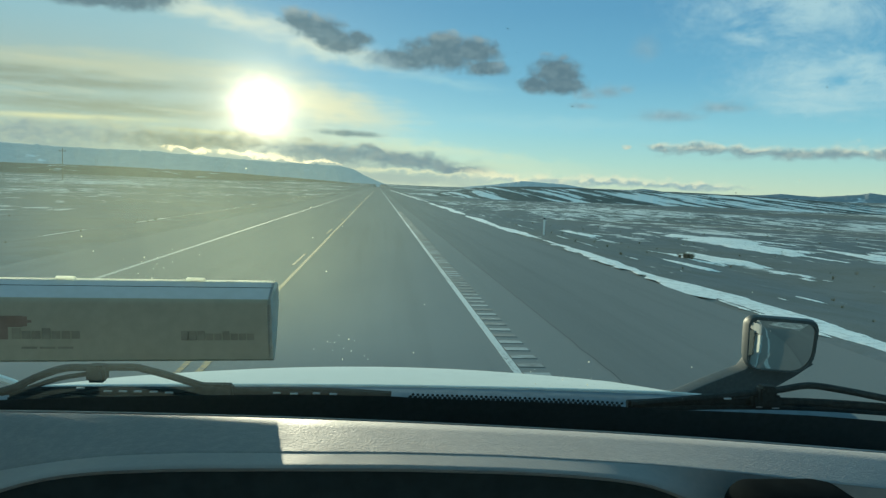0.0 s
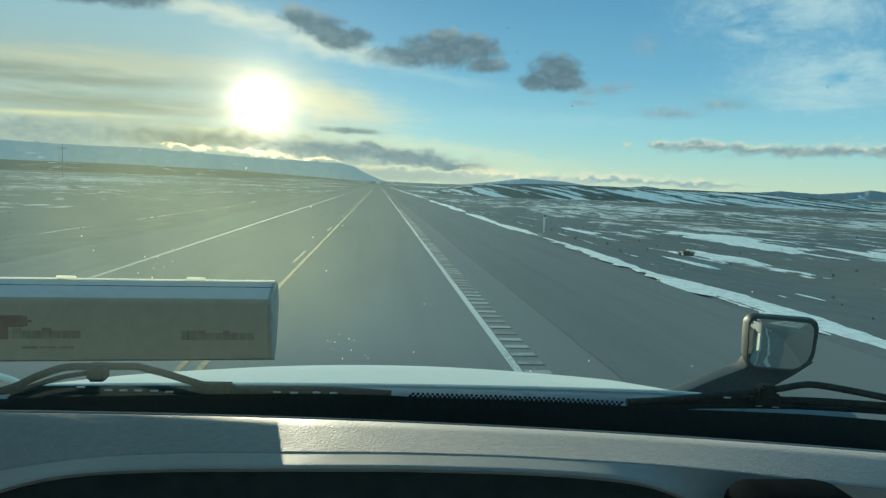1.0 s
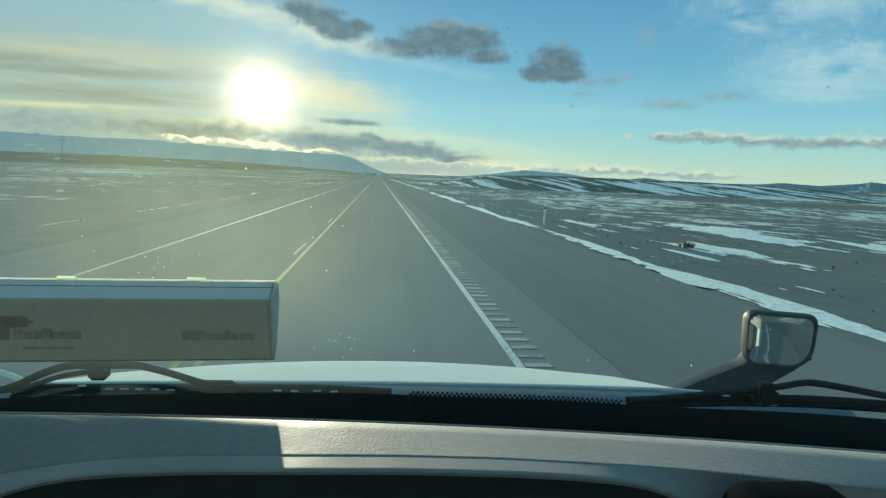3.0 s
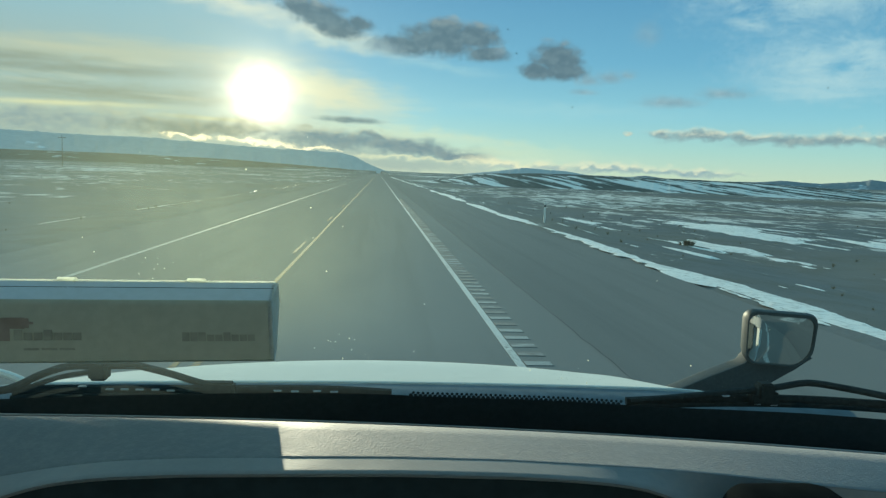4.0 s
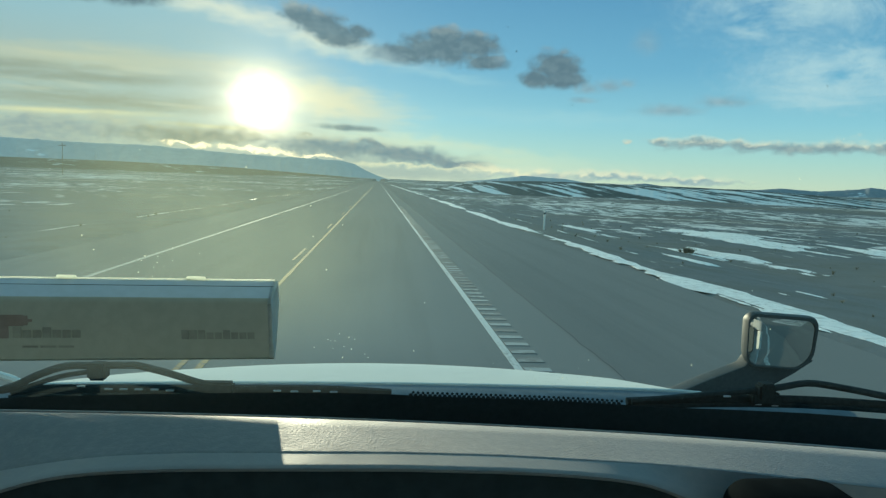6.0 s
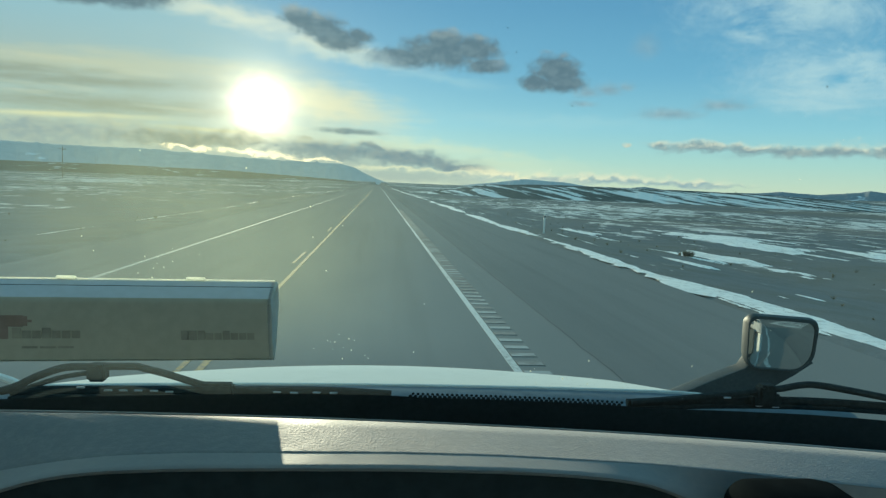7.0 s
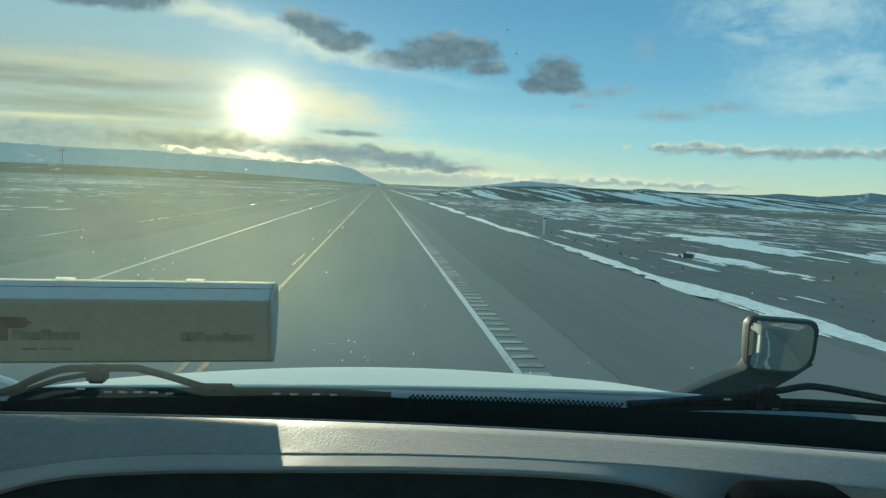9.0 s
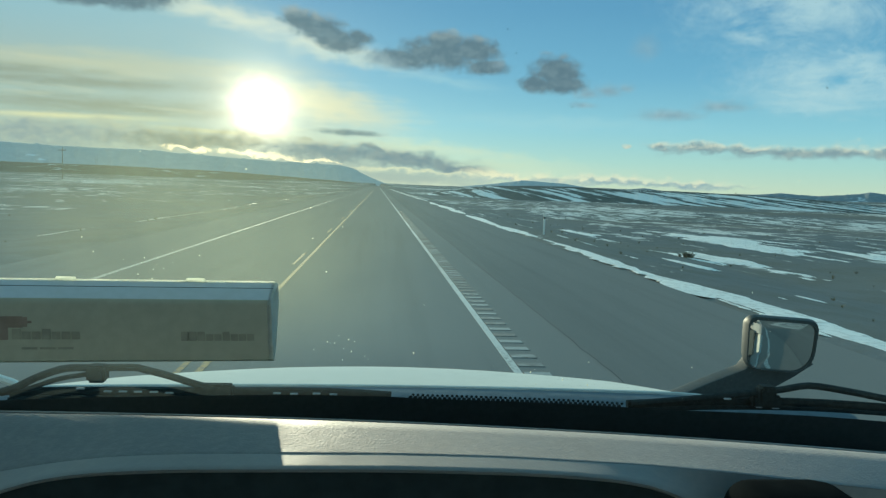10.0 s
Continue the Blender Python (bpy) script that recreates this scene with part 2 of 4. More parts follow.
def asphalt_material():
    g = material("asphalt", 1.0, 0, 0.0)
    p = g.n("ShaderNodeNewGeometry").outputs["Position"]
    x = g.n("ShaderNodeSeparateXYZ", Vector=p).outputs[0]
    grit = g.noise(p, 60, 3, 0.7)
    patch = g.noise(p, 0.35, 5, 0.6, (2, 5, 0), (1, 0.12, 1))
    streak = g.noise(p, 1.6, 4, 0.6, (7, 0, 0), (1, 0.03, 1))
    col = g.mix(grit, (0.185, 0.183, 0.182, 1), (0.268, 0.266, 0.262, 1))
    col = g.mix(g.step(patch, 0.35, 0.7, 0, 0.5), col, (0.245, 0.242, 0.238, 1))
    col = g.mix(g.step(streak, 0.45, 0.7, 0, 0.32), col, (0.155, 0.155, 0.155, 1))
    # worn wheel tracks and the tarry seam of the shoulder
    wob = g.m("ADD", x, g.m("MULTIPLY", g.m("SUBTRACT", g.noise(p, 0.25, 5, 0.6), 0.5), 0.3))
    seam = g.m("MULTIPLY", g.step(wob, 2.74, 2.86), g.step(wob, 5.2, 3.0, 0.25, 1.0))
    col = g.mix(g.m("MULTIPLY", seam, 0.27), col, (0.108, 0.114, 0.120, 1))
    g.plug(g.b.inputs["Base Color"], col)
    bump(g, grit, 0.5, 0.006)
    return g.mat


def ground_material():
    g = material("scrubland", 1.0, 0, 0.0)
    p = g.n("ShaderNodeNewGeometry").outputs["Position"]
    s = g.n("ShaderNodeSeparateXYZ", Vector=p)
    x, y = s.outputs[0], s.outputs[1]
    ax = g.m("ABSOLUTE", g.m("ADD", x, 1.0))
    grit, mid, wide = g.noise(p, 9, 4, 0.65), g.noise(p, 0.5, 5, 0.65, (3, 3, 0)), g.noise(p, 0.03, 5, 0.6, (8, 1, 0))
    soil = g.mix(grit, (0.155, 0.164, 0.172, 1), (0.225, 0.234, 0.242, 1))
    soil = g.mix(g.step(mid, 0.42, 0.62, 0, 0.7), soil, (0.165, 0.166, 0.158, 1))
    soil = g.mix(g.step(wide, 0.4, 0.65, 0, 0.6), soil, (0.225, 0.208, 0.175, 1))
    # snow lies in broken drifts, hardly any beside the road, more across the plain
    drift = g.noise(p, 0.42, 9, 0.66, (1, 6, 0), (1.0, 0.34, 1), 0.7)
    field = g.noise(p, 0.012, 4, 0.6, (5, 9, 0), (1, 0.7, 1))
    away = g.m("SQRT", g.m("ADD", g.m("MULTIPLY", x, x), g.m("MULTIPLY", y, y)))
    cover = g.m("ADD", g.m("MULTIPLY", g.step(ax, 12.0, 30.0), 0.085), g.m("MULTIPLY", g.m("SUBTRACT", field, 0.5), 1.0))
    cover = g.m("SUBTRACT", cover, g.m("MULTIPLY", g.step(x, 0.0, -30.0), 0.03))
    cover = g.m("SUBTRACT", cover, g.m("MULTIPLY", g.step(away, 150.0, 900.0), 0.05))
    tufts = g.noise(p, 1.3, 7, 0.7, (4, 4, 0), (1, 0.4, 1), 0.5)
    snow = g.step(g.m("ADD", g.m("ADD", drift, cover), g.m("MULTIPLY", g.m("SUBTRACT", tufts, 0.5), 0.42)), 0.575, 0.68)
    snow = g.m("MULTIPLY", snow, g.step(grit, 0.25, 0.55, 0.40, 0.85))
    g.plug(g.b.inputs["Base Color"], g.mix(snow, soil, (0.88, 0.83, 0.79, 1)))
    bump(g, g.m("ADD", grit, g.m("MULTIPLY", mid, 2.0)), 0.35, 0.04)
    return g.mat


def snow_material():
    g = material("snow", 0.7, 0, 0.3)
    p = where(g)
    a, b = g.noise(p, 5, 5, 0.6), g.noise(p, 0.7, 4, 0.6)
    col = g.mix(g.step(a, 0.46, 0.70, 0, 0.7), (0.90, 0.87, 0.84, 1), (0.45, 0.42, 0.39, 1))
    g.plug(g.b.inputs["Base Color"], g.mix(g.step(b, 0.5, 0.7, 0, 0.4), col, (0.5, 0.5, 0.5, 1)))
    bump(g, a, 0.6, 0.04)
    return g.mat


def paint_material(name, c, worn):
    g = material(name, 0.85, 0, 0.03)
    p = g.n("ShaderNodeNewGeometry").outputs["Position"]
    a, b = g.noise(p, 14, 5, 0.7), g.noise(p, 0.6, 4, 0.6, (0, 0, 0), (1, 0.2, 1))
    w = g.step(g.m("ADD", a, g.m("MULTIPLY", g.m("SUBTRACT", b, 0.5), 0.7)), 0.48, 0.66, 0, worn)
    g.plug(g.b.inputs["Base Color"], g.mix(w, c, (0.13, 0.13, 0.125, 1)))
    return g.mat


def frost_material():
    """Frost in the milled grooves, more in some than in others."""
    g = material("groove_frost", 0.8, 0, 0.1)
    p = g.n("ShaderNodeNewGeometry").outputs["Position"]
    k = g.n("ShaderNodeObjectInfo").outputs["Random"]
    col = g.mix(g.noise(p, 12, 5, 0.7), (0.40, 0.44, 0.45, 1), (0.24, 0.26, 0.265, 1))
    worn = g.step(g.m("ADD", k, g.m("MULTIPLY", g.m("SUBTRACT", g.noise(p, 5, 4, 0.6), 0.5), 1.2)), 0.25, 0.75)
    g.plug(g.b.inputs["Base Color"], g.mix(g.m("MULTIPLY", worn, 0.75), col, (0.125, 0.135, 0.14, 1)))
    return g.mat


def vinyl_material(name, c1, c2, rough, relief=0.19):
    g = material(name, rough, 0, 0.45)
    p = where(g)
    pebble = g.n("ShaderNodeTexVoronoi", Vector=p, Scale=230.0).outputs["Distance"]
    wide, dust = g.noise(p, 6, 4), g.noise(p, 70, 4, 0.7)
    g.plug(g.b.inputs["Base Color"], g.mix(g.step(dust, 0.4, 0.75), c1, c2))
    g.plug(g.b.inputs["Roughness"], g.step(wide, 0.3, 0.7, rough - 0.05, rough + 0.08))
    bump(g, g.m("ADD", pebble, g.m("MULTIPLY", g.noise(p, 260, 2), 0.8)), relief, 0.0016)
    g.b.inputs["Sheen Weight"].default_value, g.b.inputs["Sheen Roughness"].default_value = 0.22, 0.40
    return g.mat


def windshield_material():
    """Clear glass with road dust that the low sun lights up; a thicker oval beside the driver's view paints in the
    sun's glare.
    """
    m = bpy.data.materials.new("windshield_glass")
    m.use_nodes = True
    g = Nodes(m.node_tree)
    out, clear = g.n("ShaderNodeOutputMaterial"), g.n("ShaderNodeBsdfTransparent", Color=(0.93, 0.97, 0.95, 1))
    dust = g.n("ShaderNodeBsdfTranslucent", Color=(0.74, 0.84, 0.58, 1))
    p = where(g)
    s = g.n("ShaderNodeSeparateXYZ", Vector=p)
    # soft yellowish oval of dust that stands in for glare around the sun
    dx, dz = g.m("DIVIDE", g.m("ADD", s.outputs[0], 0.34), 0.41), g.m("DIVIDE", g.m("SUBTRACT", s.outputs[2], 2.02), 0.28)
    r = g.m("ADD", g.m("MULTIPLY", dx, dx), g.m("MULTIPLY", dz, dz))
    glare_smear = g.m("EXPONENT", g.m("MULTIPLY", r, -1.0))
    g.plug(dust.inputs["Color"], g.mix(g.step(glare_smear, 0.0, 0.8), (0.58, 0.79, 0.84, 1), (0.75, 0.84, 0.60, 1)))
    cloudy, fine = g.noise(p, 5, 4, 0.6), g.noise(p, 60, 4, 0.7)
    # the base haze also weakens rightwards, following the painted glare
    amount = g.m("ADD", g.step(s.outputs[0], 0.9, -0.3, 0.005, 0.023), g.m("MULTIPLY", g.m("MULTIPLY", glare_smear, 0.155), g.step(cloudy, 0.2, 0.8, 0.75, 1.15)))
    amount = g.m("MULTIPLY", amount, g.step(fine, 0.2, 0.8, 0.9, 1.1))
    amount = g.m("MULTIPLY", amount, g.step(s.outputs[2], 1.62, 1.78, 0.35, 1.0))
    mx = g.t.nodes.new("ShaderNodeMixShader")
    g.plug(mx.inputs[0], amount)
    g.plug(mx.inputs[1], clear.outputs[0])
    g.plug(mx.inputs[2], dust.outputs[0])
    g.t.links.new(mx.outputs[0], out.inputs[0])
    return m


def grit_material():
    m = bpy.data.materials.new("pale_grit")
    m.use_nodes = True
    g = Nodes(m.node_tree)
    out, t = g.n("ShaderNodeOutputMaterial"), g.n("ShaderNodeBsdfTranslucent", Color=(0.85, 0.86, 0.78, 1))
    g.t.links.new(t.outputs[0], out.inputs[0])
    return m


def milky_material(name, c, through_light):
    """Translucent plastic that the low sun lights from behind."""
    g = material(name, 0.5, 0, 0.3)
    haze = g.step(g.noise(where(g), 60, 4), 0.3, 0.7, 0.85, 1.1)
    g.plug(g.b.inputs["Base Color"], g.mix(1.0, c, g.n("ShaderNodeCombineXYZ", X=haze, Y=haze, Z=haze).outputs[0], "MULTIPLY"))
    t, mx = g.n("ShaderNodeBsdfTranslucent", Color=(0.92, 0.94, 0.88, 1)), g.t.nodes.new("ShaderNodeMixShader")
    mx.inputs[0].default_value = through_light
    g.plug(mx.inputs[1], g.b.outputs[0])
    g.plug(mx.inputs[2], t.outputs[0])
    g.t.links.new(mx.outputs[0], g.out.inputs[0])
    return g.mat


def plain(name, c, rough=0.5, metal=0.0, spec=0.5):
    g = material(name, rough, metal, spec)
    p = where(g)
    k = g.step(g.noise(p, 30, 4), 0.3, 0.7, 0.85, 1.1)
    g.plug(g.b.inputs["Base Color"], g.mix(1.0, c, g.n("ShaderNodeCombineXYZ", X=k, Y=k, Z=k).outputs[0], "MULTIPLY"))
    return g.mat


ASPHALT, GROUND, SNOW = asphalt_material(), ground_material(), snow_material()
WHITE_LINE = paint_material("white_road_paint", (0.60, 0.61, 0.60, 1), 0.75)
# the white paint again, darkened to stand in for haze over the left line
HAZED_LINE = paint_material("hazed_road_paint", (0.42, 0.43, 0.42, 1), 0.8)
YELLOW_LINE = paint_material("yellow_road_paint", (0.30, 0.225, 0.11, 1), 0.9)
TAR = speckled("tar", (0.08, 0.088, 0.095, 1), (0.10, 0.108, 0.115, 1), 20, 0.9, 0.1)
GROOVE = speckled("milled_groove", (0.085, 0.09, 0.092, 1), (0.12, 0.125, 0.128, 1), 30, 0.85, 0.2)
FROST = frost_material()
WHITE_BODY = speckled("white_truck_paint", (0.61, 0.655, 0.655, 1), (0.57, 0.615, 0.615, 1), 18, 0.8, 0.0, 0, (0.66, 0.69, 0.68, 1))
COWL = speckled("grey_cowl", (0.15, 0.20, 0.25, 1), (0.12, 0.16, 0.20, 1), 25, 0.9, 0.0)
BLACK = speckled("black_plastic", (0.036, 0.052, 0.060, 1), (0.048, 0.066, 0.074, 1), 80, 0.55, 0.18)
RUBBER = speckled("wiper_rubber", (0.022, 0.034, 0.042, 1), (0.035, 0.05, 0.058, 1), 60, 0.9, 0.0)
VINYL = vinyl_material("dash_vinyl", (0.138, 0.182, 0.218, 1), (0.180, 0.228, 0.258, 1), 0.64)
LIP_VINYL = vinyl_material("dash_edge_vinyl", (0.20, 0.25, 0.285, 1), (0.225, 0.272, 0.305, 1), 0.64, 0.07)
# paler, glossier vinyl that paints the sunlit line of the pad's far edge
EDGE_GLINT = speckled("edge_glint_vinyl", (0.32, 0.35, 0.36, 1), (0.27, 0.31, 0.33, 1), 90, 0.32, 0.5)
EDGE_PAINT = speckled("hood_edge_paint", (0.62, 0.66, 0.68, 1), (0.55, 0.60, 0.62, 1), 25, 0.35, 0.4)
PANEL = plain("shade_dark_panel", (0.026, 0.048, 0.062, 1), 0.8, 0, 0.1)
# paler than the black plastic: veiling glare is put into the colour
TROUGH = speckled("hazed_defroster_plastic", (0.075, 0.090, 0.088, 1), (0.09, 0.105, 0.102, 1), 70, 0.7, 0.12)
MATTE = plain("matte_black", (0.015, 0.019, 0.021, 1), 0.95, 0, 0.0)
TRIM = speckled("cab_trim", (0.34, 0.36, 0.37, 1), (0.40, 0.41, 0.42, 1), 40, 0.8, 0.2)
CASE = speckled("case_grey_plastic", (0.43, 0.49, 0.435, 1), (0.39, 0.445, 0.395, 1), 50, 0.6, 0.3)
CASE_TOP = speckled("case_pale_plastic", (0.45, 0.54, 0.65, 1), (0.41, 0.50, 0.60, 1), 50, 0.45, 0.4)
CASE_END = milky_material("case_clear_plastic", (0.42, 0.52, 0.56, 1), 0.35)
CASE_CLIP = milky_material("milky_plastic", (0.70, 0.74, 0.72, 1), 0.85)
INK = plain("worn_black_print", (0.30, 0.34, 0.305, 1), 0.7)
INK_RED = plain("worn_dark_red_print", (0.27, 0.25, 0.235, 1), 0.7)
MIRROR = material("mirror_glass", 0.03, 1.0)
MIRROR.b.inputs["Base Color"].default_value = (0.60, 0.62, 0.61, 1)
MIRROR = MIRROR.mat
GLASS = windshield_material()


def hill_material(name, bare, high, snow_at, scale):
    g = material(name, 1.0, 0, 0.0)
    p = g.n("ShaderNodeNewGeometry").outputs["Position"]
    a, b = g.noise(p, scale, 6, 0.65, (2, 8, 1), (1, 1, 2.5)), g.noise(p, scale * 6, 5, 0.6)
    col = g.mix(g.step(b, 0.3, 0.7), bare, high)
    snow = g.step(g.m("ADD", a, g.m("MULTIPLY", g.m("SUBTRACT", b, 0.5), 0.25)), snow_at, snow_at + 0.05)
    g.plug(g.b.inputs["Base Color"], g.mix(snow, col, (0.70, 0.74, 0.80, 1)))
    return g.mat


def mesa_material():
    """Dark scrub slope with snow lying in slanting gullies."""
    g = material("mesa_scrub", 1.0, 0, 0.0)
    p = g.n("ShaderNodeNewGeometry").outputs["Position"]
    q = g.n("ShaderNodeSeparateXYZ", Vector=p)
    u = g.n("ShaderNodeCombineXYZ", X=g.m("MULTIPLY_ADD", q.outputs[2], 1.5, q.outputs[0]), Y=q.outputs[1], Z=0.0).outputs[0]
    gully, wide, fine = g.noise(u, 0.17, 6, 0.62, (2, 8, 0), (1, 0.12, 1), 0.4), g.noise(p, 0.012, 4, 0.55, (6, 1, 0)), g.noise(p, 0.5, 5, 0.65)
    col = g.mix(g.step(fine, 0.3, 0.7), (0.085, 0.098, 0.10, 1), (0.135, 0.142, 0.135, 1))
    slope = g.m("MULTIPLY", g.step(q.outputs[2], 4.2, 2.6), 0.10)
    lie = g.m("ADD", g.m("ADD", gully, slope), g.m("ADD", g.m("MULTIPLY", g.m("SUBTRACT", wide, 0.5), 0.45), g.m("MULTIPLY", g.m("SUBTRACT", fine, 0.5), 0.16)))
    g.plug(g.b.inputs["Base Color"], g.mix(g.step(lie, 0.575, 0.645, 0.0, 0.92), col, (0.80, 0.80, 0.80, 1)))
    return g.mat


# distance haze is put into the blue-grey base colours of both far ranges
FAR_RANGE = hill_material("far_range_haze", (0.43, 0.445, 0.475, 1), (0.50, 0.515, 0.54, 1), 0.66, 0.004)
FAR_HILLS = hill_material("far_hills_haze", (0.20, 0.24, 0.28, 1), (0.27, 0.30, 0.33, 1), 0.60, 0.006)
MESA = mesa_material()
RISE = hill_material("rise_scrub", (0.12, 0.115, 0.095, 1), (0.16, 0.15, 0.125, 1), 0.60, 0.02)


# ---- mesh helpers ----
def link_mesh(name, bm, mat, smooth=True):
    me = bpy.data.meshes.new(name)
    bm.normal_update()
    for e in bm.edges:
        if len(e.link_faces) == 2 and e.calc_face_angle(0.0) > 0.75:
            e.smooth = False
    bm.to_mesh(me)
    bm.free()
    me.materials.append(mat)
    if smooth:
        me.shade_smooth()
    return new(name, me)


def part(name, bm, mat, parent, label="", smooth=True):
    ob = link_mesh(name, bm, mat, smooth)
    ob.parent = parent
    return tagged(ob, label)


def thing(name, label, category, group="", kind=""):
    return tagged(new(name), label, category, group, kind)


def grid(bm, rows):
    """Faces between rows of points of equal length."""
    vs = [[bm.verts.new(p) for p in row] for row in rows]
    for a, b in zip(vs, vs[1:]):
        for i in range(len(a) - 1):
            bm.faces.new((a[i], a[i + 1], b[i + 1], b[i]))
    return vs


def box(bm, x0, x1, y0, y1, z0, z1, bevel=0.0, m=None):
    r = bmesh.ops.create_cube(bm, size=1.0, matrix=Matrix.LocRotScale(((x0 + x1) / 2, (y0 + y1) / 2, (z0 + z1) / 2), None, (x1 - x0, y1 - y0, z1 - z0)))
    vs = r["verts"]
    if bevel:
        es = list({e for v in vs for e in v.link_edges})
        vs = list({v for f in bmesh.ops.bevel(bm, geom=es, offset=bevel, segments=2, affect="EDGES")["faces"] for v in f.verts} | {v for v in vs if v.is_valid})
    if m is not None:
        bmesh.ops.transform(bm, matrix=m, verts=vs)
    return bm


def tube(bm, pts, radii, n=10, flat=1.0):
    """A closed rod along pts; flat squashes it in height."""
    pts = [Vector(p) for p in pts]
    rings = []
    for i, p in enumerate(pts):
        t = (pts[min(i + 1, len(pts) - 1)] - pts[max(i - 1, 0)]).normalized()
        s = t.cross(Vector((0, 0, 1)) if abs(t.z) < 0.99 else Vector((0, 1, 0))).normalized()
        u = s.cross(t)
        r = radii[i] if isinstance(radii, (list, tuple)) else radii
        rings.append([bm.verts.new(p + s * r * math.cos(2 * math.pi * k / n) + u * r * flat * math.sin(2 * math.pi * k / n)) for k in range(n)])
    for a, b in zip(rings, rings[1:]):
        for k in range(n):
            bm.faces.new((a[k], a[(k + 1) % n], b[(k + 1) % n], b[k]))
    bm.faces.new(rings[0][::-1])
    bm.faces.new(rings[-1])
    return bm


def curve_points(pts, n=6):
    """A smooth line through pts."""
    pts = [Vector(p) for p in pts]
    out = []
    for i in range(len(pts) - 1):
        a, b, c, d = pts[max(i - 1, 0)], pts[i], pts[i + 1], pts[min(i + 2, len(pts) - 1)]
        for k in range(n):
            t = k / n
            out.append(0.5 * (2 * b + (c - a) * t + (2 * a - 5 * b + 4 * c - d) * t * t + (3 * b - a - 3 * c + d) * t ** 3))
    return out + [pts[-1]]


def sheet(bm, rows, down):
    """A sheet through rows of points, with the thickness down below it."""
    top = grid(bm, rows)
    low = grid(bm, [[Vector(p) - Vector((0, 0, down)) for p in row] for row in rows])
    rim = lambda v: [*v[0], *[r[-1] for r in v[1:]], *v[-1][-2::-1], *[r[0] for r in v[-2:0:-1]]]
    a, b = rim(top), rim(low)
    for i in range(len(a)):
        j = (i + 1) % len(a)
        bm.faces.new((a[i], a[j], b[j], b[i]))
    bmesh.ops.recalc_face_normals(bm, faces=bm.faces)
    return bm


# ---- ground, road ----
def ground_height(x, y):
    d = math.hypot(x, y)
    if x > 6.9:
        side = min((x - 6.9) / 9.0, 1.0)
    elif x < -8.4:
        side = min((-8.4 - x) / 9.0, 1.0)
    else:
        return -0.12
    s = side * side * (3 - 2 * side)
    z = -0.012 - 0.77 * s
    z += s * 0.5 * noise.noise((x * 0.03, y * 0.03, 1.0)) * min(d / 60, 1.0)
    z += s * noise.noise((x * 0.004, y * 0.004, 5.0)) * min(d / 300, 6.0)
    return z + s * max(0.0, d - 500) * 0.0035


def spread(near, far, n, k):
    return [math.sinh(k * i / n) / math.sinh(k) * (far - near) + near for i in range(n + 1)]


def build_ground():
    bm = bmesh.new()
    xr, xl = spread(6.9, 4700, 90, 7.5), spread(8.4, 4700, 90, 7.5)
    xs = [-v for v in reversed(xl)] + [-8.39, 6.89] + xr
    ys = [-v for v in reversed(spread(0, 900, 30, 5))] + spread(0, 4700, 130, 6.5)[1:]
    grid(bm, [[(x, y, ground_height(x, y)) for x in xs] for y in ys])
    tagged(link_mesh("ground", bm, GROUND), "dry brown scrub plain patched with old snow", "ground", kind="structure")


def build_road():
    bm = bmesh.new()
    xs = [-8.4, -8.36, -5.75, -2.0, 1.7, 2.7, 6.86, 6.9]
    rows = [[(x, y, -0.11 if i in (0, 7) else 0.0) for i, x in enumerate(xs)] for y in [-300 + 30 * k for k in range(111)]]
    grid(bm, rows)
    tagged(link_mesh("road", bm, ASPHALT, False), "worn grey asphalt highway with wide paved shoulders", "road", kind="structure")


def strip(name, x, width, y0, y1, mat, label):
    bm = bmesh.new()
    box(bm, x - width / 2, x + width / 2, y0, y1, -0.01, 0.005)
    return tagged(link_mesh(name, bm, mat, False), label, "road marking", kind="structure")


def snow_bank(name, x0, y0, y1, wide, label, seed, step=0.13, gaps=0.0, high=0.009):
    """A ragged ribbon of old snow along the road, lying on the ground."""
    bm, rnd = bmesh.new(), Vector((seed, seed * 2.3, 0))
    prev, y = None, y0
    while y < y1:
        k = noise.fractal(Vector((y * 0.12, 0, 0)) + rnd, 1.0, 2.0, 5)
        c = x0 + 0.5 * noise.fractal(Vector((y * 0.06, 9, 0)) + rnd, 1.0, 2.0, 3)
        w = wide * (0.6 + 0.95 * k) + 0.22 * noise.fractal(Vector((y * 1.3, 3, 0)) + rnd, 0.8, 2.0, 4) - gaps
        if w > 0.05:
            row = []
            for j in range(7):
                u = j / 6
                xx = c + (u - 0.5) * w + (0.26 * noise.fractal(Vector((y * 0.9, j * 3.1, 4)) + rnd, 0.9, 2.0, 4) if j in (0, 6) else 0)
                zz = 0.0 if -8.4 < xx < 6.9 else ground_height(xx, y)
                zz += -0.012 if j in (0, 6) else high * (0.4 + 0.6 * math.sin(math.pi * u)) * (0.8 + 0.5 * noise.noise(Vector((y, j, 7)) + rnd))
                row.append(bm.verts.new((xx, y, zz)))
            if prev:
                for j in range(6):
                    bm.faces.new((prev[j], prev[j + 1], row[j + 1], row[j]))
            prev = row
        else:
            prev = None
        y += step * (1 + max(0, y) / 60)
    return tagged(link_mesh(name, bm, SNOW), label, "snow", kind="stuff")


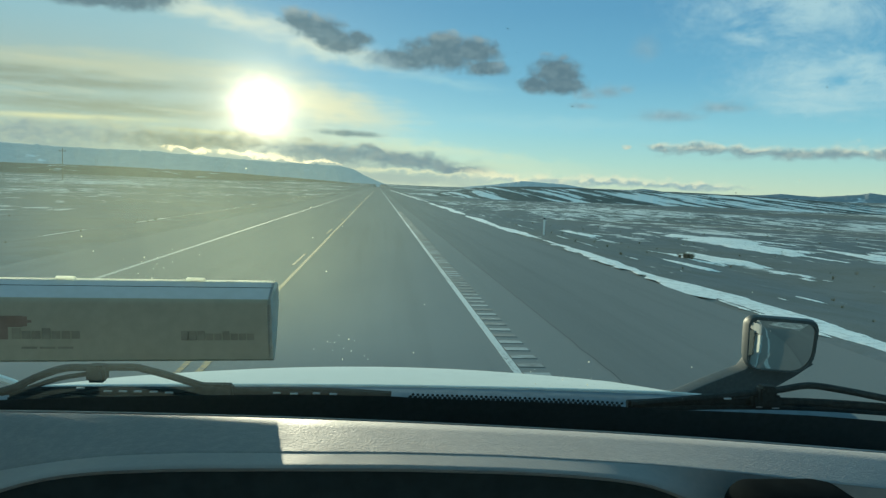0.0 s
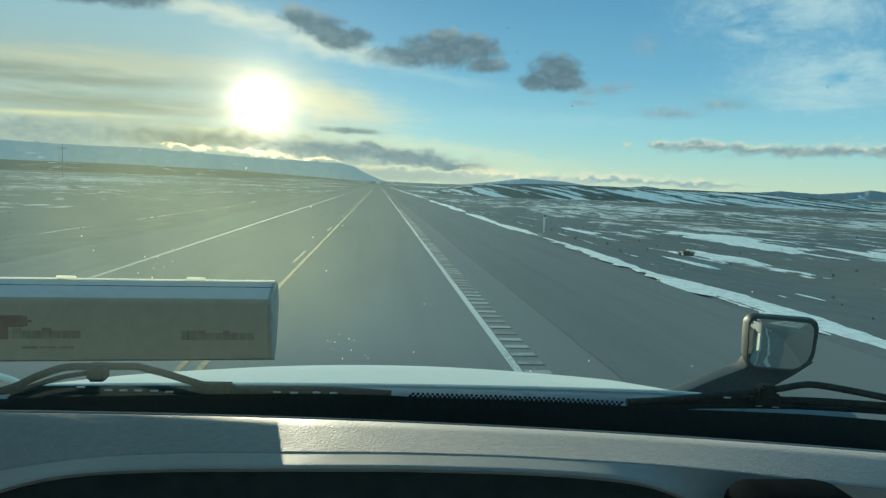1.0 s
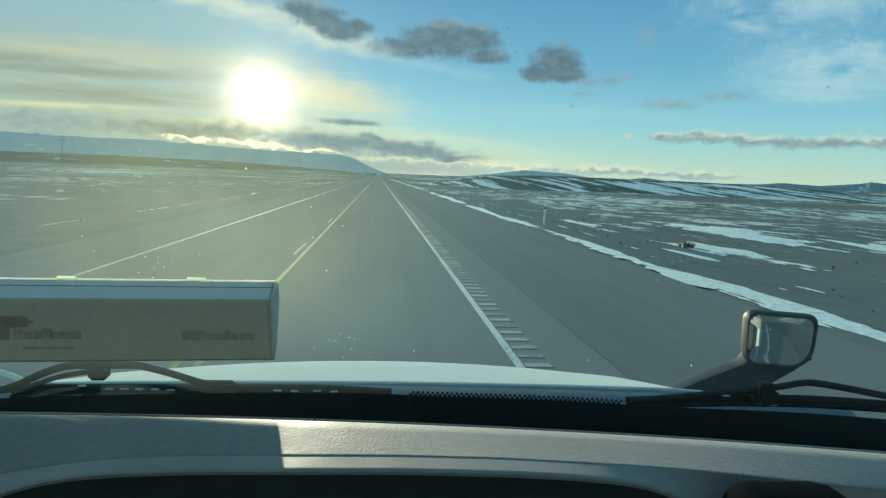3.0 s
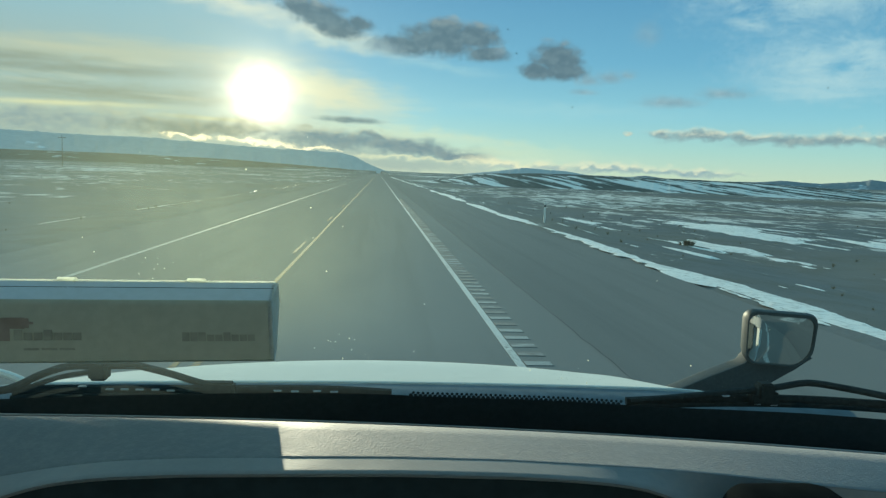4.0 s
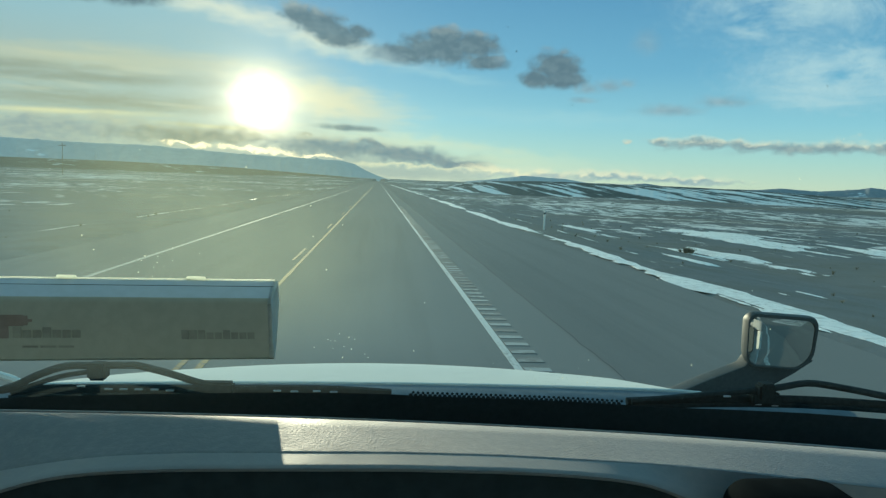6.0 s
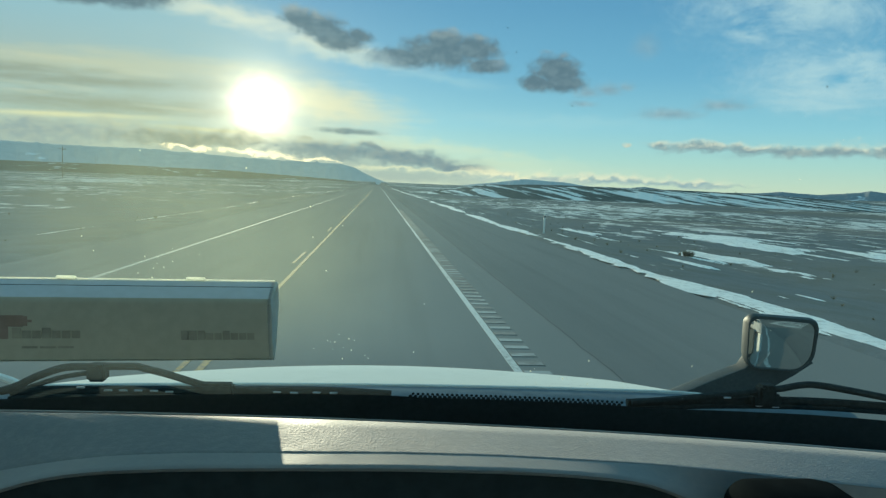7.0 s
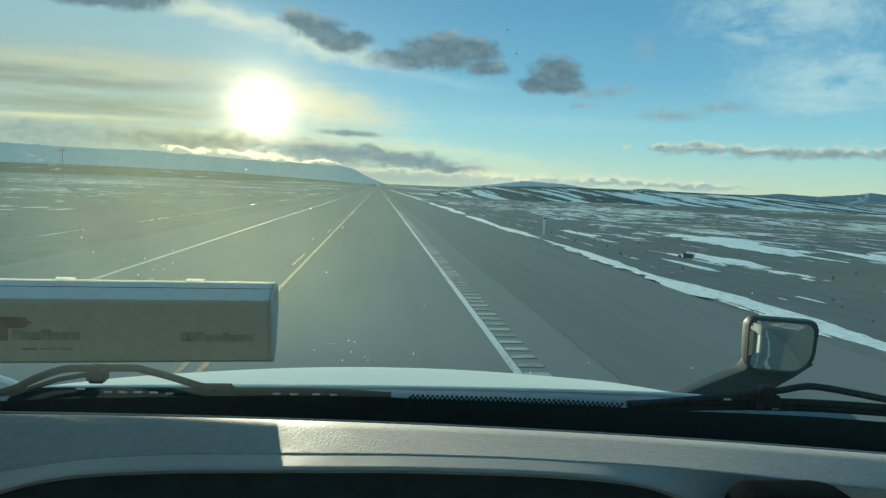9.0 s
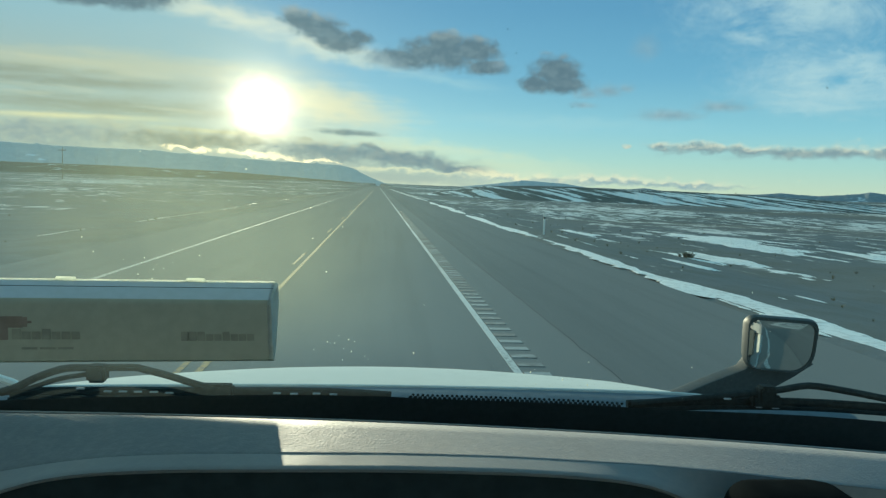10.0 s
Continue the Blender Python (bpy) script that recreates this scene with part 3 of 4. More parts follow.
def snow_patch(cx, cy, rx, ry, seed):
    """A thin crust of snow with a broken outline and bare holes."""
    nx, ny, verts, faces, made = int(rx * 26), int(ry * 8), [], [], {}

    def cover(i, j):
        u, v = 2.4 * i / nx - 1.2, 2.4 * j / ny - 1.2
        return 0.75 - math.hypot(u, v) + 0.75 * noise.fractal(Vector((u * rx * 0.7 + seed, v * ry * 0.22, seed * 3)), 0.8, 2.1, 5)

    def corner(i, j):
        if (i, j) not in made:
            made[i, j] = len(verts)
            x, y = cx + rx * (2.4 * i / nx - 1.2), cy + ry * (2.4 * j / ny - 1.2)
            verts.append((x, y, ground_height(x, y) + max(-0.01, min(0.05, cover(i, j) * 0.10))))
        return made[i, j]
    for i in range(nx):
        for j in range(ny):
            if cover(i + 0.5, j + 0.5) > 0.0:
                faces.append((corner(i, j), corner(i + 1, j), corner(i + 1, j + 1), corner(i, j + 1)))
    me = bpy.data.meshes.new("snow_patch")
    me.from_pydata(verts, [], faces)
    me.materials.append(SNOW)
    me.shade_smooth()
    return tagged(new("snow_patch", me), "thin crusted patch of old snow on bare ground", "snow patch", "snow patches beside the road")


def ridge(name, dist, pts, mat, label, rough, seed, depth, steps=240, foot=-6.0, folds=0.10):
    """A range of hills at that distance through crest points of azimuth and elevation in degrees."""
    bm = bmesh.new()
    rows = []
    for i in range(steps + 1):
        a = pts[0][0] + (pts[-1][0] - pts[0][0]) * i / steps
        for (a0, e0), (a1, e1) in zip(pts, pts[1:]):
            if a0 <= a <= a1:
                e = e0 + (e1 - e0) * (a - a0) / (a1 - a0)
                break
        top = 2.11 + dist * math.tan(radians(e)) + dist * rough * noise.fractal(Vector((a * 0.7 + seed, seed, 0)), 0.9, 2.1, 6)
        col = []
        for j in range(13):
            u = j / 12
            back = depth * (u - 0.6)
            h = foot + (max(top, foot) - foot) * math.sin(min(u / 0.6, 1.0) * math.pi / 2) ** 1.3 if u <= 0.6 else top + (foot - top) * (u - 0.6) / 0.4
            if 0 < j < 7:
                h += (top - foot) * folds * noise.fractal(Vector((a * 2 + seed, u * 5, 3)), 0.9, 2.0, 4)
            r = dist + back
            col.append((r * math.sin(radians(a)), r * math.cos(radians(a)), h))
        rows.append(col)
    grid(bm, rows)
    return tagged(link_mesh(name, bm, mat), label, "hills", kind="structure")


build_ground()
build_road()
strip("edge_line", 1.685, 0.098, -120, 1500, WHITE_LINE, "worn white solid edge line on asphalt")
strip("edge_line", -5.70, 0.11, -120, 1500, HAZED_LINE, "worn white solid edge line on asphalt, dimmed for haze")
strip("centre_line", -1.90, 0.08, -120, 1500, YELLOW_LINE, "worn yellow solid centre line on asphalt")
bm = bmesh.new()
seam = [(2.83 + 0.035 * noise.fractal(Vector((0.5 * k, 7.0, 0)), 0.7, 2.0, 4), 0.3 * k) for k in range(-40, 420)]
grid(bm, [[(x - w, y, 0.003), (x + w, y, 0.003)] for x, y in seam for w in [0.007 + 0.004 * noise.noise((y * 0.9, 3.0, 0))]])
tagged(link_mesh("tar_seam", bm, TAR, False), "thin wandering tar seam along the shoulder joint", "road seam", kind="structure")
for k in range(-1, 26):
    strip("centre_dash", -2.12, 0.07, 6.2 + 12.2 * k, 9.3 + 12.2 * k, YELLOW_LINE, "worn yellow broken centre line dash on asphalt")
snow_bank("snow_bank", 7.6, 3, 420, 1.15, "dirty white ribbon of ploughed snow along the shoulder", 11)
snow_bank("snow_bank", 9.6, 4, 260, 0.6, "thin broken ribbon of snow on the verge", 23, gaps=0.3)
snow_bank("snow_bank", -13.8, 10, 300, 0.6, "broken ribbon of snow on the far verge", 37, gaps=0.2)
for i, (x, y, rx, ry) in enumerate(((12.5, 27, 0.9, 3.0), (16.5, 32, 1.9, 5.5), (11.2, 17.5, 0.4, 1.2), (23, 44, 3.2, 9.0), (14, 47, 1.3, 6.0), (28, 37, 2.0, 5.0))):
    snow_patch(x, y, rx, ry, 3.3 + i * 2.7)
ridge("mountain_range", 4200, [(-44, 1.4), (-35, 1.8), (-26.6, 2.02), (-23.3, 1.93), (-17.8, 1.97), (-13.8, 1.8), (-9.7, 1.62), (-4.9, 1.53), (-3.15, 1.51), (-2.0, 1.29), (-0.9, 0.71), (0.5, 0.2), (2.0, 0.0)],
      FAR_RANGE, "mountain range on the horizon with traces of snow, coloured haze blue", 0.0006, 3, 900)
ridge("mountain_range", 4300, [(6, 0.1), (8.2, 0.35), (11.7, 0.85), (14.9, 0.70), (17.5, 0.35), (21, 0.2)], FAR_RANGE, "mountain on the horizon, coloured haze blue", 0.0003, 9, 800)
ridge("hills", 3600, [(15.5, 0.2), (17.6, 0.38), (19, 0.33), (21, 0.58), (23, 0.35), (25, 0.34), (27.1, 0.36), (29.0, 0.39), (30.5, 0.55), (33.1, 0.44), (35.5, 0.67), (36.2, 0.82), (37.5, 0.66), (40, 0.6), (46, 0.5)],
      FAR_HILLS, "distant hills with traces of snow, coloured haze blue-grey", 0.0005, 15, 500)
ridge("mesa", 330, [(4.0, -0.45), (6.5, 0.0), (8.5, 0.30), (13.1, 0.46), (18.0, 0.46), (23.5, 0.42), (29, 0.32), (34, 0.12), (39, -0.2), (44, -0.5)], MESA, "low dark mesa with snow in its gullies", 0.00035, 21, 170, 420, -1.6, 0.015)
ridge("low_rise", 1600, [(-46, 0.55), (-35, 0.62), (-26.7, 0.66), (-19.7, 0.70), (-11.8, 0.62), (-7.0, 0.42), (-3.1, 0.24), (-1.0, 0.08)], RISE, "low brown scrub rise streaked with snow", 0.0002, 27, 700, 420, folds=0.015)



# ---- the truck ----
def between(pts, x):
    """The height at x on the line through pts."""
    for (x0, z0), (x1, z1) in zip(pts, pts[1:]):
        if x <= x1:
            return z0 + (z1 - z0) * (max(x, x0) - x0) / (x1 - x0)
    return pts[-1][1]


def soft_line(pts, x, r=0.03):
    """The same line with its corners rounded off."""
    return sum(between(pts, x + r * k / 3) * (4 - abs(k)) for k in range(-3, 4)) / 16


truck = thing("truck", "white long-nosed truck with dusty windshield on the road", "truck")


def hood_z(x, y):
    prof = [(1.75, 1.604), (2.0, 1.5627), (2.3, 1.5115), (2.6, 1.437), (3.0, 1.31), (3.25, 1.125), (3.34, 0.75)]
    z = between(prof, y)
    e = max(0.0, x - 0.805, -0.82 - x)
    k = min((y - 1.75) / 0.6, 1.0)
    return z - (0.017 * (1 - k) + 0.066 * k) * (x - 0.035) ** 2 - 1.13 * e * e


def build_hood():
    bm = bmesh.new()
    ys = [1.75, 1.78, 1.85, 2.0, 2.15, 2.3, 2.45, 2.6, 2.8, 3.0, 3.15, 3.25, 3.34]
    xs = [-0.95, -0.95, -0.93, -0.89, -0.84, -0.78] + [-0.7 + 0.1 * i for i in range(16)] + [0.84, 0.88, 0.92, 0.95, 0.98, 0.98]
    rows = []
    for y in ys:
        row = [(x, y, hood_z(x, y)) for x in xs]
        row[0], row[-1] = (-0.97, y, 0.75), (1.0, y, 0.75)
        rows.append(row)
    sheet(bm, rows, 0.02)
    hood = part("hood", bm, WHITE_BODY, truck, "white painted hood")
    # a rolled rear edge
    bm = bmesh.new()
    tube(bm, [(x, 1.745, hood_z(x, 1.75) + 0.001) for x in [-0.9 + 0.05 * i for i in range(37)]], 0.007, 8)
    part("hood_edge", bm, EDGE_PAINT, hood)
    bm = bmesh.new()
    box(bm, -0.6, 0.6, 3.33, 3.37, 0.7, 1.05, 0.01)
    part("grille", bm, BLACK, hood)
    # cowl between glass and hood
    bm = bmesh.new()
    rows = []
    for y, dz in ((1.57, -0.02), (1.62, 0.0), (1.68, 0.004), (1.735, 0.001), (1.75, -0.003)):
        rows.append([(x, y, 1.607 - 0.018 * x * x + dz) for x in [-1.2 + 0.1 * i for i in range(25)]])
    sheet(bm, rows, 0.01)
    part("cowl", bm, COWL, truck, "blue-grey cowl panel under the glass")


def build_fender():
    bm = bmesh.new()
    tube(bm, curve_points([(-1.42, 2.3, 1.50), (-1.232, 2.3, 1.475), (-1.165, 2.3, 1.460), (-1.115, 2.3, 1.441), (-1.064, 2.3, 1.405), (-1.0, 2.3, 1.33)], 4), 0.014, 8, 0.8)
    part("mirror_bracket", bm, WHITE_BODY, truck, "slim white bracket beside the hood")


def glass_point(x, z):
    """The windshield, raked and swept back at its sides."""
    return Vector((x, 1.56 - (z - 1.56) * 0.30 - 0.10 * x * x, z))


def build_windshield():
    bm = bmesh.new()
    xs = [-1.25 + 0.05 * i for i in range(51)]
    grid(bm, [[glass_point(x, z) for x in xs] for z in (1.56, 1.7, 1.9, 2.1, 2.3, 2.5, 2.68)])
    ws = part("windshield", bm, GLASS, truck, "dusty windshield glass with sun glare painted in as haze")
    ws.visible_shadow = False
    # black band along its foot
    bm = bmesh.new()
    edge = [(-1.25, 1.646), (-0.2, 1.649), (0.04, 1.647), (0.10, 1.643), (0.43, 1.640), (0.645, 1.635), (0.97, 1.641), (1.25, 1.638)]
    top = lambda x: soft_line(edge, x)
    grid(bm, [[glass_point(x, 1.55 + (top(x) - 1.55) * k) - Vector((0, 0.004, 0)) for x in xs] for k in (0, 0.5, 1)])
    part("black_band", bm, BLACK, ws)
    bm = bmesh.new()
    for r in range(2):
        for i in range(44):
            x = 0.085 + 0.0108 * (i + 0.5 * r)
            p = glass_point(x, top(x) + 0.0015 + 0.0066 * r) - Vector((0, 0.004, 0))
            ring = [bm.verts.new(p + Vector((math.cos(a) * (0.0047 - 0.0012 * r), 0, math.sin(a) * (0.0042 - 0.0010 * r)))) for a in [k * math.pi / 4 for k in range(8)]]
            bm.faces.new(ring)
    part("dot_band", bm, BLACK, ws)
    # grit and chips on the glass
    rnd = random.Random(5)
    bm = bmesh.new()
    spots = [(-0.25, 2.13, 2), (-0.13, 2.06, 2), (-0.10, 1.93, 1.6)]
    spots += [(rnd.uniform(-0.6, 0.9), rnd.uniform(1.72, 2.3), rnd.uniform(0.4, 1.3)) for _ in range(30)]
    spots += [(-0.43 + rnd.gauss(0, 0.03), 1.945 + rnd.gauss(0, 0.015), rnd.uniform(0.5, 1.6)) for _ in range(14)]
    spots += [(-0.04 + rnd.gauss(0, 0.05), 1.755 + rnd.gauss(0, 0.015), rnd.uniform(0.5, 1.5)) for _ in range(14)]
    spots += [(0.42 + rnd.gauss(0, 0.05), 1.71 + rnd.gauss(0, 0.02), rnd.uniform(0.5, 1.5)) for _ in range(12)]
    for x, z, s in spots:
        m = Matrix.Translation(glass_point(x, z) - Vector((0, 0.003, 0))) @ Matrix.Diagonal((0.0009 * s, 0.0006, 0.0009 * s * rnd.uniform(0.6, 1.8), 1))
        bmesh.ops.create_icosphere(bm, subdivisions=1, radius=1.0, matrix=m)
    dirt = bmesh.new()
    for x, z in ((0.245, 2.36), (0.82, 2.32), (0.36, 2.27), (0.225, 2.40), (-0.80, 2.36), (0.70, 2.12)):
        bmesh.ops.create_icosphere(dirt, subdivisions=1, radius=1.0, matrix=Matrix.Translation(glass_point(x, z) - Vector((0, 0.003, 0))) @ Matrix.Diagonal((0.0011, 0.0006, 0.0014, 1)))
    tagged(part("insect_specks", dirt, BLACK, ws), kind="stuff")
    tagged(part("grit", bm, grit_material(), ws), kind="stuff")


def build_wiper(arm, strut, blade, hub, joint, glints, label):
    w = new("wiper")
    w.parent = truck
    tagged(w, label)
    part("arm", tube(bmesh.new(), curve_points(arm, 3), 0.0088, 8, 0.95), RUBBER, w)
    if strut:
        part("strut", tube(bmesh.new(), curve_points(strut, 3), 0.0055, 8), RUBBER, w)
    bm = tube(bmesh.new(), curve_points(blade), 0.0085, 8, 1.25)
    tube(bm, [Vector(p) + Vector((0, -0.012, -0.011)) for p in curve_points(blade)], 0.004, 6, 1.5)
    part("blade", bm, RUBBER, w)
    bm = bmesh.new()
    box(bm, hub[0] - 0.020, hub[0] + 0.020, hub[1] - 0.015, hub[1] + 0.02, hub[2] - 0.019, hub[2] + 0.019, 0.006)
    box(bm, hub[0] - 0.012, hub[0] + 0.012, hub[1] - 0.02, hub[1] - 0.012, hub[2] + 0.006, hub[2] + 0.021, 0.003)
    part("bracket", bm, RUBBER, w)
    bm = bmesh.new()
    box(bm, joint[0] - 0.036, joint[0] + 0.036, joint[1] - 0.014, joint[1] + 0.014, joint[2] - 0.017, joint[2] + 0.013, 0.005)
    part("blade_carrier", bm, RUBBER, w)
    # pale slivers added to paint bright glints in the blade's slots
    for x, y, z in glints:
        bm = bmesh.new()
        box(bm, x - 0.009, x + 0.009, y - 0.0145, y - 0.0095, z - 0.0018, z + 0.0018, 0.001)
        part("blade_clip", bm, CASE_TOP, w, "pale sliver added as a glint on the blade")


def rounded(w, h, r, n=6):
    pts = []
    for cx, cz, a0 in ((w / 2 - r, h / 2 - r, 0), (-w / 2 + r, h / 2 - r, 90), (-w / 2 + r, -h / 2 + r, 180), (w / 2 - r, -h / 2 + r, 270)):
        pts += [(cx + r * math.cos(radians(a0 + 90 * k / n)), cz + r * math.sin(radians(a0 + 90 * k / n))) for k in range(n + 1)]
    return pts


def loft(bm, rings, cap0=False, cap1=False):
    vs = [[bm.verts.new(p) for p in ring] for ring in rings]
    n = len(vs[0])
    for a, b in zip(vs, vs[1:]):
        for k in range(n):
            bm.faces.new((a[k], a[(k + 1) % n], b[(k + 1) % n], b[k]))
    if cap0:
        bm.faces.new(vs[0][::-1])
    if cap1:
        bm.faces.new(vs[-1])
    return bm


def build_mirror(side):
    """Hood mirror on a stout arm; side 1 is the right."""
    mroot = new("hood_mirror")
    mroot.parent = truck
    tagged(mroot, "black hood mirror on a stout arm")
    turn = Matrix.Translation((1.408 * side, 2.30, 1.610)) @ Matrix.Rotation(radians(-12.2 * side), 4, "Z") @ Matrix.Rotation(radians(0.4), 4, "X") @ Matrix.Rotation(radians(1.5), 4, "Y")

    def outline(w, h, rs, n=6):
        pts = []
        for (sx, sz, a0), r in zip(((1, 1, 0), (-1, 1, 90), (-1, -1, 180), (1, -1, 270)), rs):
            cx, cz = sx * (w / 2 - r), sz * (h / 2 - r)
            pts += [(cx + r * math.cos(radians(a0 + 90 * k / n)), cz + r * math.sin(radians(a0 + 90 * k / n))) for k in range(n + 1)]
        return pts

    def ring(w, h, y, dx=0.0, dz=0.0, k=1.0):
        rs = [r * k for r in (0.036, 0.034, 0.042, 0.075)]
        return [turn @ Vector((((x + dx) * (0.90 + 0.33 * z)) * side, y, z + dz)) for x, z in outline(w, h, rs)]
    bm = bmesh.new()
    loft(bm, [ring(0.236, 0.166, 0.014, 0, -0.004), ring(0.242, 0.172, 0.0, 0, -0.004), ring(0.252, 0.186, 0.0), ring(0.260, 0.194, 0.015), ring(0.260, 0.192, 0.035, -0.002),
              ring(0.24, 0.17, 0.07, -0.006, 0, 0.9), ring(0.15, 0.09, 0.095, -0.006, 0, 0.5)], False, True)
    bmesh.ops.recalc_face_normals(bm, faces=bm.faces)
    part("housing", bm, BLACK, mroot)
    bm = bmesh.new()
    # slightly domed glass
    inverse, rings = turn.inverted(), []
    for k in (1, 0.85, 0.7, 0.55, 0.4, 0.25, 0.1, 0.01):
        rings.append([])
        for p in ring(0.238 * k, 0.168 * k, 0.0, 0, -0.004 * k, k):
            q = inverse @ p
            rings[-1].append(turn @ Vector((q.x, 0.004 + 0.38 * (q.x * q.x + q.z * q.z), q.z)))
    loft(bm, rings, False, True)
    bmesh.ops.recalc_face_normals(bm, faces=bm.faces)
    part("mirror_glass", bm, MIRROR, mroot, "silvered mirror glass")
    # broad slanting arm
    bm = bmesh.new()
    loft(bm, [[(((xa + xb) / 2 + u * (xb - xa) / 2) * side, 2.37 + v, (za + zb) / 2 + u * (zb - za) / 2) for u, v in rounded(2.0, 0.07, 0.034)]
              for xa, za, xb, zb in ((1.33, 1.555, 1.50, 1.56), (1.301, 1.514, 1.557, 1.538), (1.256, 1.497, 1.489, 1.492), (1.175, 1.465, 1.387, 1.433), (1.064, 1.417, 1.266, 1.366), (0.915, 1.35, 1.146, 1.286))], True, True)
    bmesh.ops.recalc_face_normals(bm, faces=bm.faces)
    part("arm", bm, BLACK, mroot)


def far_edge(x):
    return 1.7429 - 0.0333 * x - 0.026 * x * x


NEAR_EDGE = [(-1.2, 1.62), (-0.60, 1.694), (-0.477, 1.7215), (-0.407, 1.734), (-0.336, 1.742), (-0.227, 1.746), (0.034, 1.746), (0.19, 1.742), (0.393, 1.7305), (0.518, 1.7195), (0.7, 1.70), (1.2, 1.65)]
LIP = [(-0.60, 1.62), (-0.56, 1.66), (-0.50, 1.70), (-0.452, 1.7185), (-0.419, 1.729), (-0.385, 1.736), (-0.318, 1.743), (-0.25, 1.745), (0.033, 1.746), (0.181, 1.742), (0.257, 1.738),
       (0.335, 1.731), (0.382, 1.722), (0.43, 1.704), (0.50, 1.66), (0.58, 1.60), (0.8, 1.45), (1.2, 1.4)]


def near_edge(x):
    return soft_line(NEAR_EDGE, x)


def lip_z(x):
    return min(soft_line(LIP, x, 0.02), near_edge(x) - 0.0005)


def build_dashboard():
    dash = new("dashboard")
    dash.parent = truck
    tagged(dash, "grey pebbled dashboard top over a dark panel")
    xs = [-1.15 + 0.025 * i for i in range(93)]
    bm = bmesh.new()
    rows = []
    for y, k, dz in ((1.095, 0, -0.04), (1.09, 0, -0.012), (1.083, 0, -0.003), (1.075, 0.03, 0.0), (1.04, 0.25, 0.0), (0.99, 0.6, 0.0), (0.945, 0.92, 0.0), (0.9385, 0.99, 0.0), (0.937, 1.0, -0.0006)):
        rows.append([(x, y, far_edge(x) * (1 - k) + near_edge(x) * k + dz) for x in xs])
    sheet(bm, rows, 0.012)
    part("top_pad", bm, VINYL, dash)
    # an added bead whose pale gloss stands in for the sun's rim highlight
    bm = tube(bmesh.new(), [(x, 1.087, far_edge(x) - 0.0028) for x in xs], 0.0022, 8)
    part("pad_piping", bm, EDGE_GLINT, dash, "thin pale bead added for the sunlit pad edge")
    bm = bmesh.new()
    rows = []
    for k in (0, 0.25, 0.5, 0.75, 0.93, 1.0):
        rows.append([(x, 0.9372 - 0.049 * k, (near_edge(x) - 0.0005) * (1 - k) + lip_z(x) * k - (0.0015 if k == 1 else 0)) for x in xs])
    rows.append([(x, 0.890, lip_z(x) - 0.004) for x in xs])
    sheet(bm, rows, 0.002)
    part("front_lip", bm, LIP_VINYL, dash, "smooth grey front lip")
    # sheet under the lip; the opening's shade is put into its dark colour
    bm = bmesh.new()
    sheet(bm, [[(x, y, (lip_z(x) - 0.005) * (1 - k) + 1.2 * k) for x in xs] for y, k in ((0.900, 0), (0.915, 0.1), (0.93, 0.4), (0.94, 1))], 0.006)
    part("instrument_panel", bm, PANEL, dash, "instrument panel coloured dark for the shade of its opening")
    # dark trough between the pad and the glass, its colour lifted for lens haze
    bm = bmesh.new()
    sheet(bm, [[(x, 1.06, 1.66) for x in xs], [(x, 1.09, 1.64) for x in xs], [(x, 1.3, 1.58) for x in xs], [(x, 1.53 - 0.1 * x * x, 1.545) for x in xs], [(x, 1.545 - 0.1 * x * x, 1.56) for x in xs]], 0.01)
    part("defroster_trough", bm, TROUGH, dash)


def build_cab():
    bm = bmesh.new()
    box(bm, -1.3, 1.3, -1.3, 1.24, 2.70, 2.76, 0.02)
    part("roof", bm, TRIM, truck)
    bm = bmesh.new()
    box(bm, -1.3, 1.3, -1.36, -1.30, 0.9, 2.70)
    part("back_panel", bm, TRIM, truck)
    bm = bmesh.new()
    box(bm, -1.27, 1.27, -1.3, 1.5, 1.03, 1.08)
    part("floor_pan", bm, TRIM, truck)
    bm = bmesh.new()
    box(bm, -1.27, 1.27, 1.50, 1.56, 0.75, 1.55)
    part("firewall", bm, BLACK, truck)
    for s in (-1, 1):
        bm = bmesh.new()
        x0, x1 = sorted((1.27 * s, 1.32 * s))
        box(bm, x0, x1, -1.3, 1.40, 0.7, 1.62)
        box(bm, x0, x1, -1.3, 0.1, 1.6201, 2.70)
        box(bm, x0, x1, 0.1001, 1.10, 2.50, 2.70)
        part("side_panel", bm, WHITE_BODY, truck, smooth=False)
        bm = tube(bmesh.new(), [(1.29 * s, 1.41, 1.5), (1.29 * s, 1.37, 1.62), (1.29 * s, 1.06, 2.72)], 0.05, 10)
        part("pillar", bm, TRIM, truck)
    for x in (-1.0, 1.0):
        for y in (2.65, -0.8):
            wheel = new("wheel")
            wheel.parent = truck
            bm = bmesh.new()
            m = Matrix.Translation((x, y, 0.5)) @ Matrix.Rotation(radians(90), 4, "Y")
            prof = [(0.30, 0.12), (0.44, 0.14), (0.49, 0.11), (0.50, 0.0), (0.49, -0.11), (0.44, -0.14), (0.30, -0.12)]
            loft(bm, [[m @ Vector((r * math.cos(a), r * math.sin(a), h)) for a in [2 * math.pi * k / 28 for k in range(28)]] for r, h in prof])
            part("tyre", bm, RUBBER, wheel)
            bm = bmesh.new()
            loft(bm, [[m @ Vector((r * math.cos(a), r * math.sin(a), h)) for a in [2 * math.pi * k / 28 for k in range(28)]] for r, h in ((0.08, 0.05), (0.2, 0.03), (0.29, 0.08), (0.305, 0.125), (0.305, -0.125), (0.25, -0.05), (0.08, -0.06))], True, True)
            part("rim", bm, CASE_TOP, wheel)


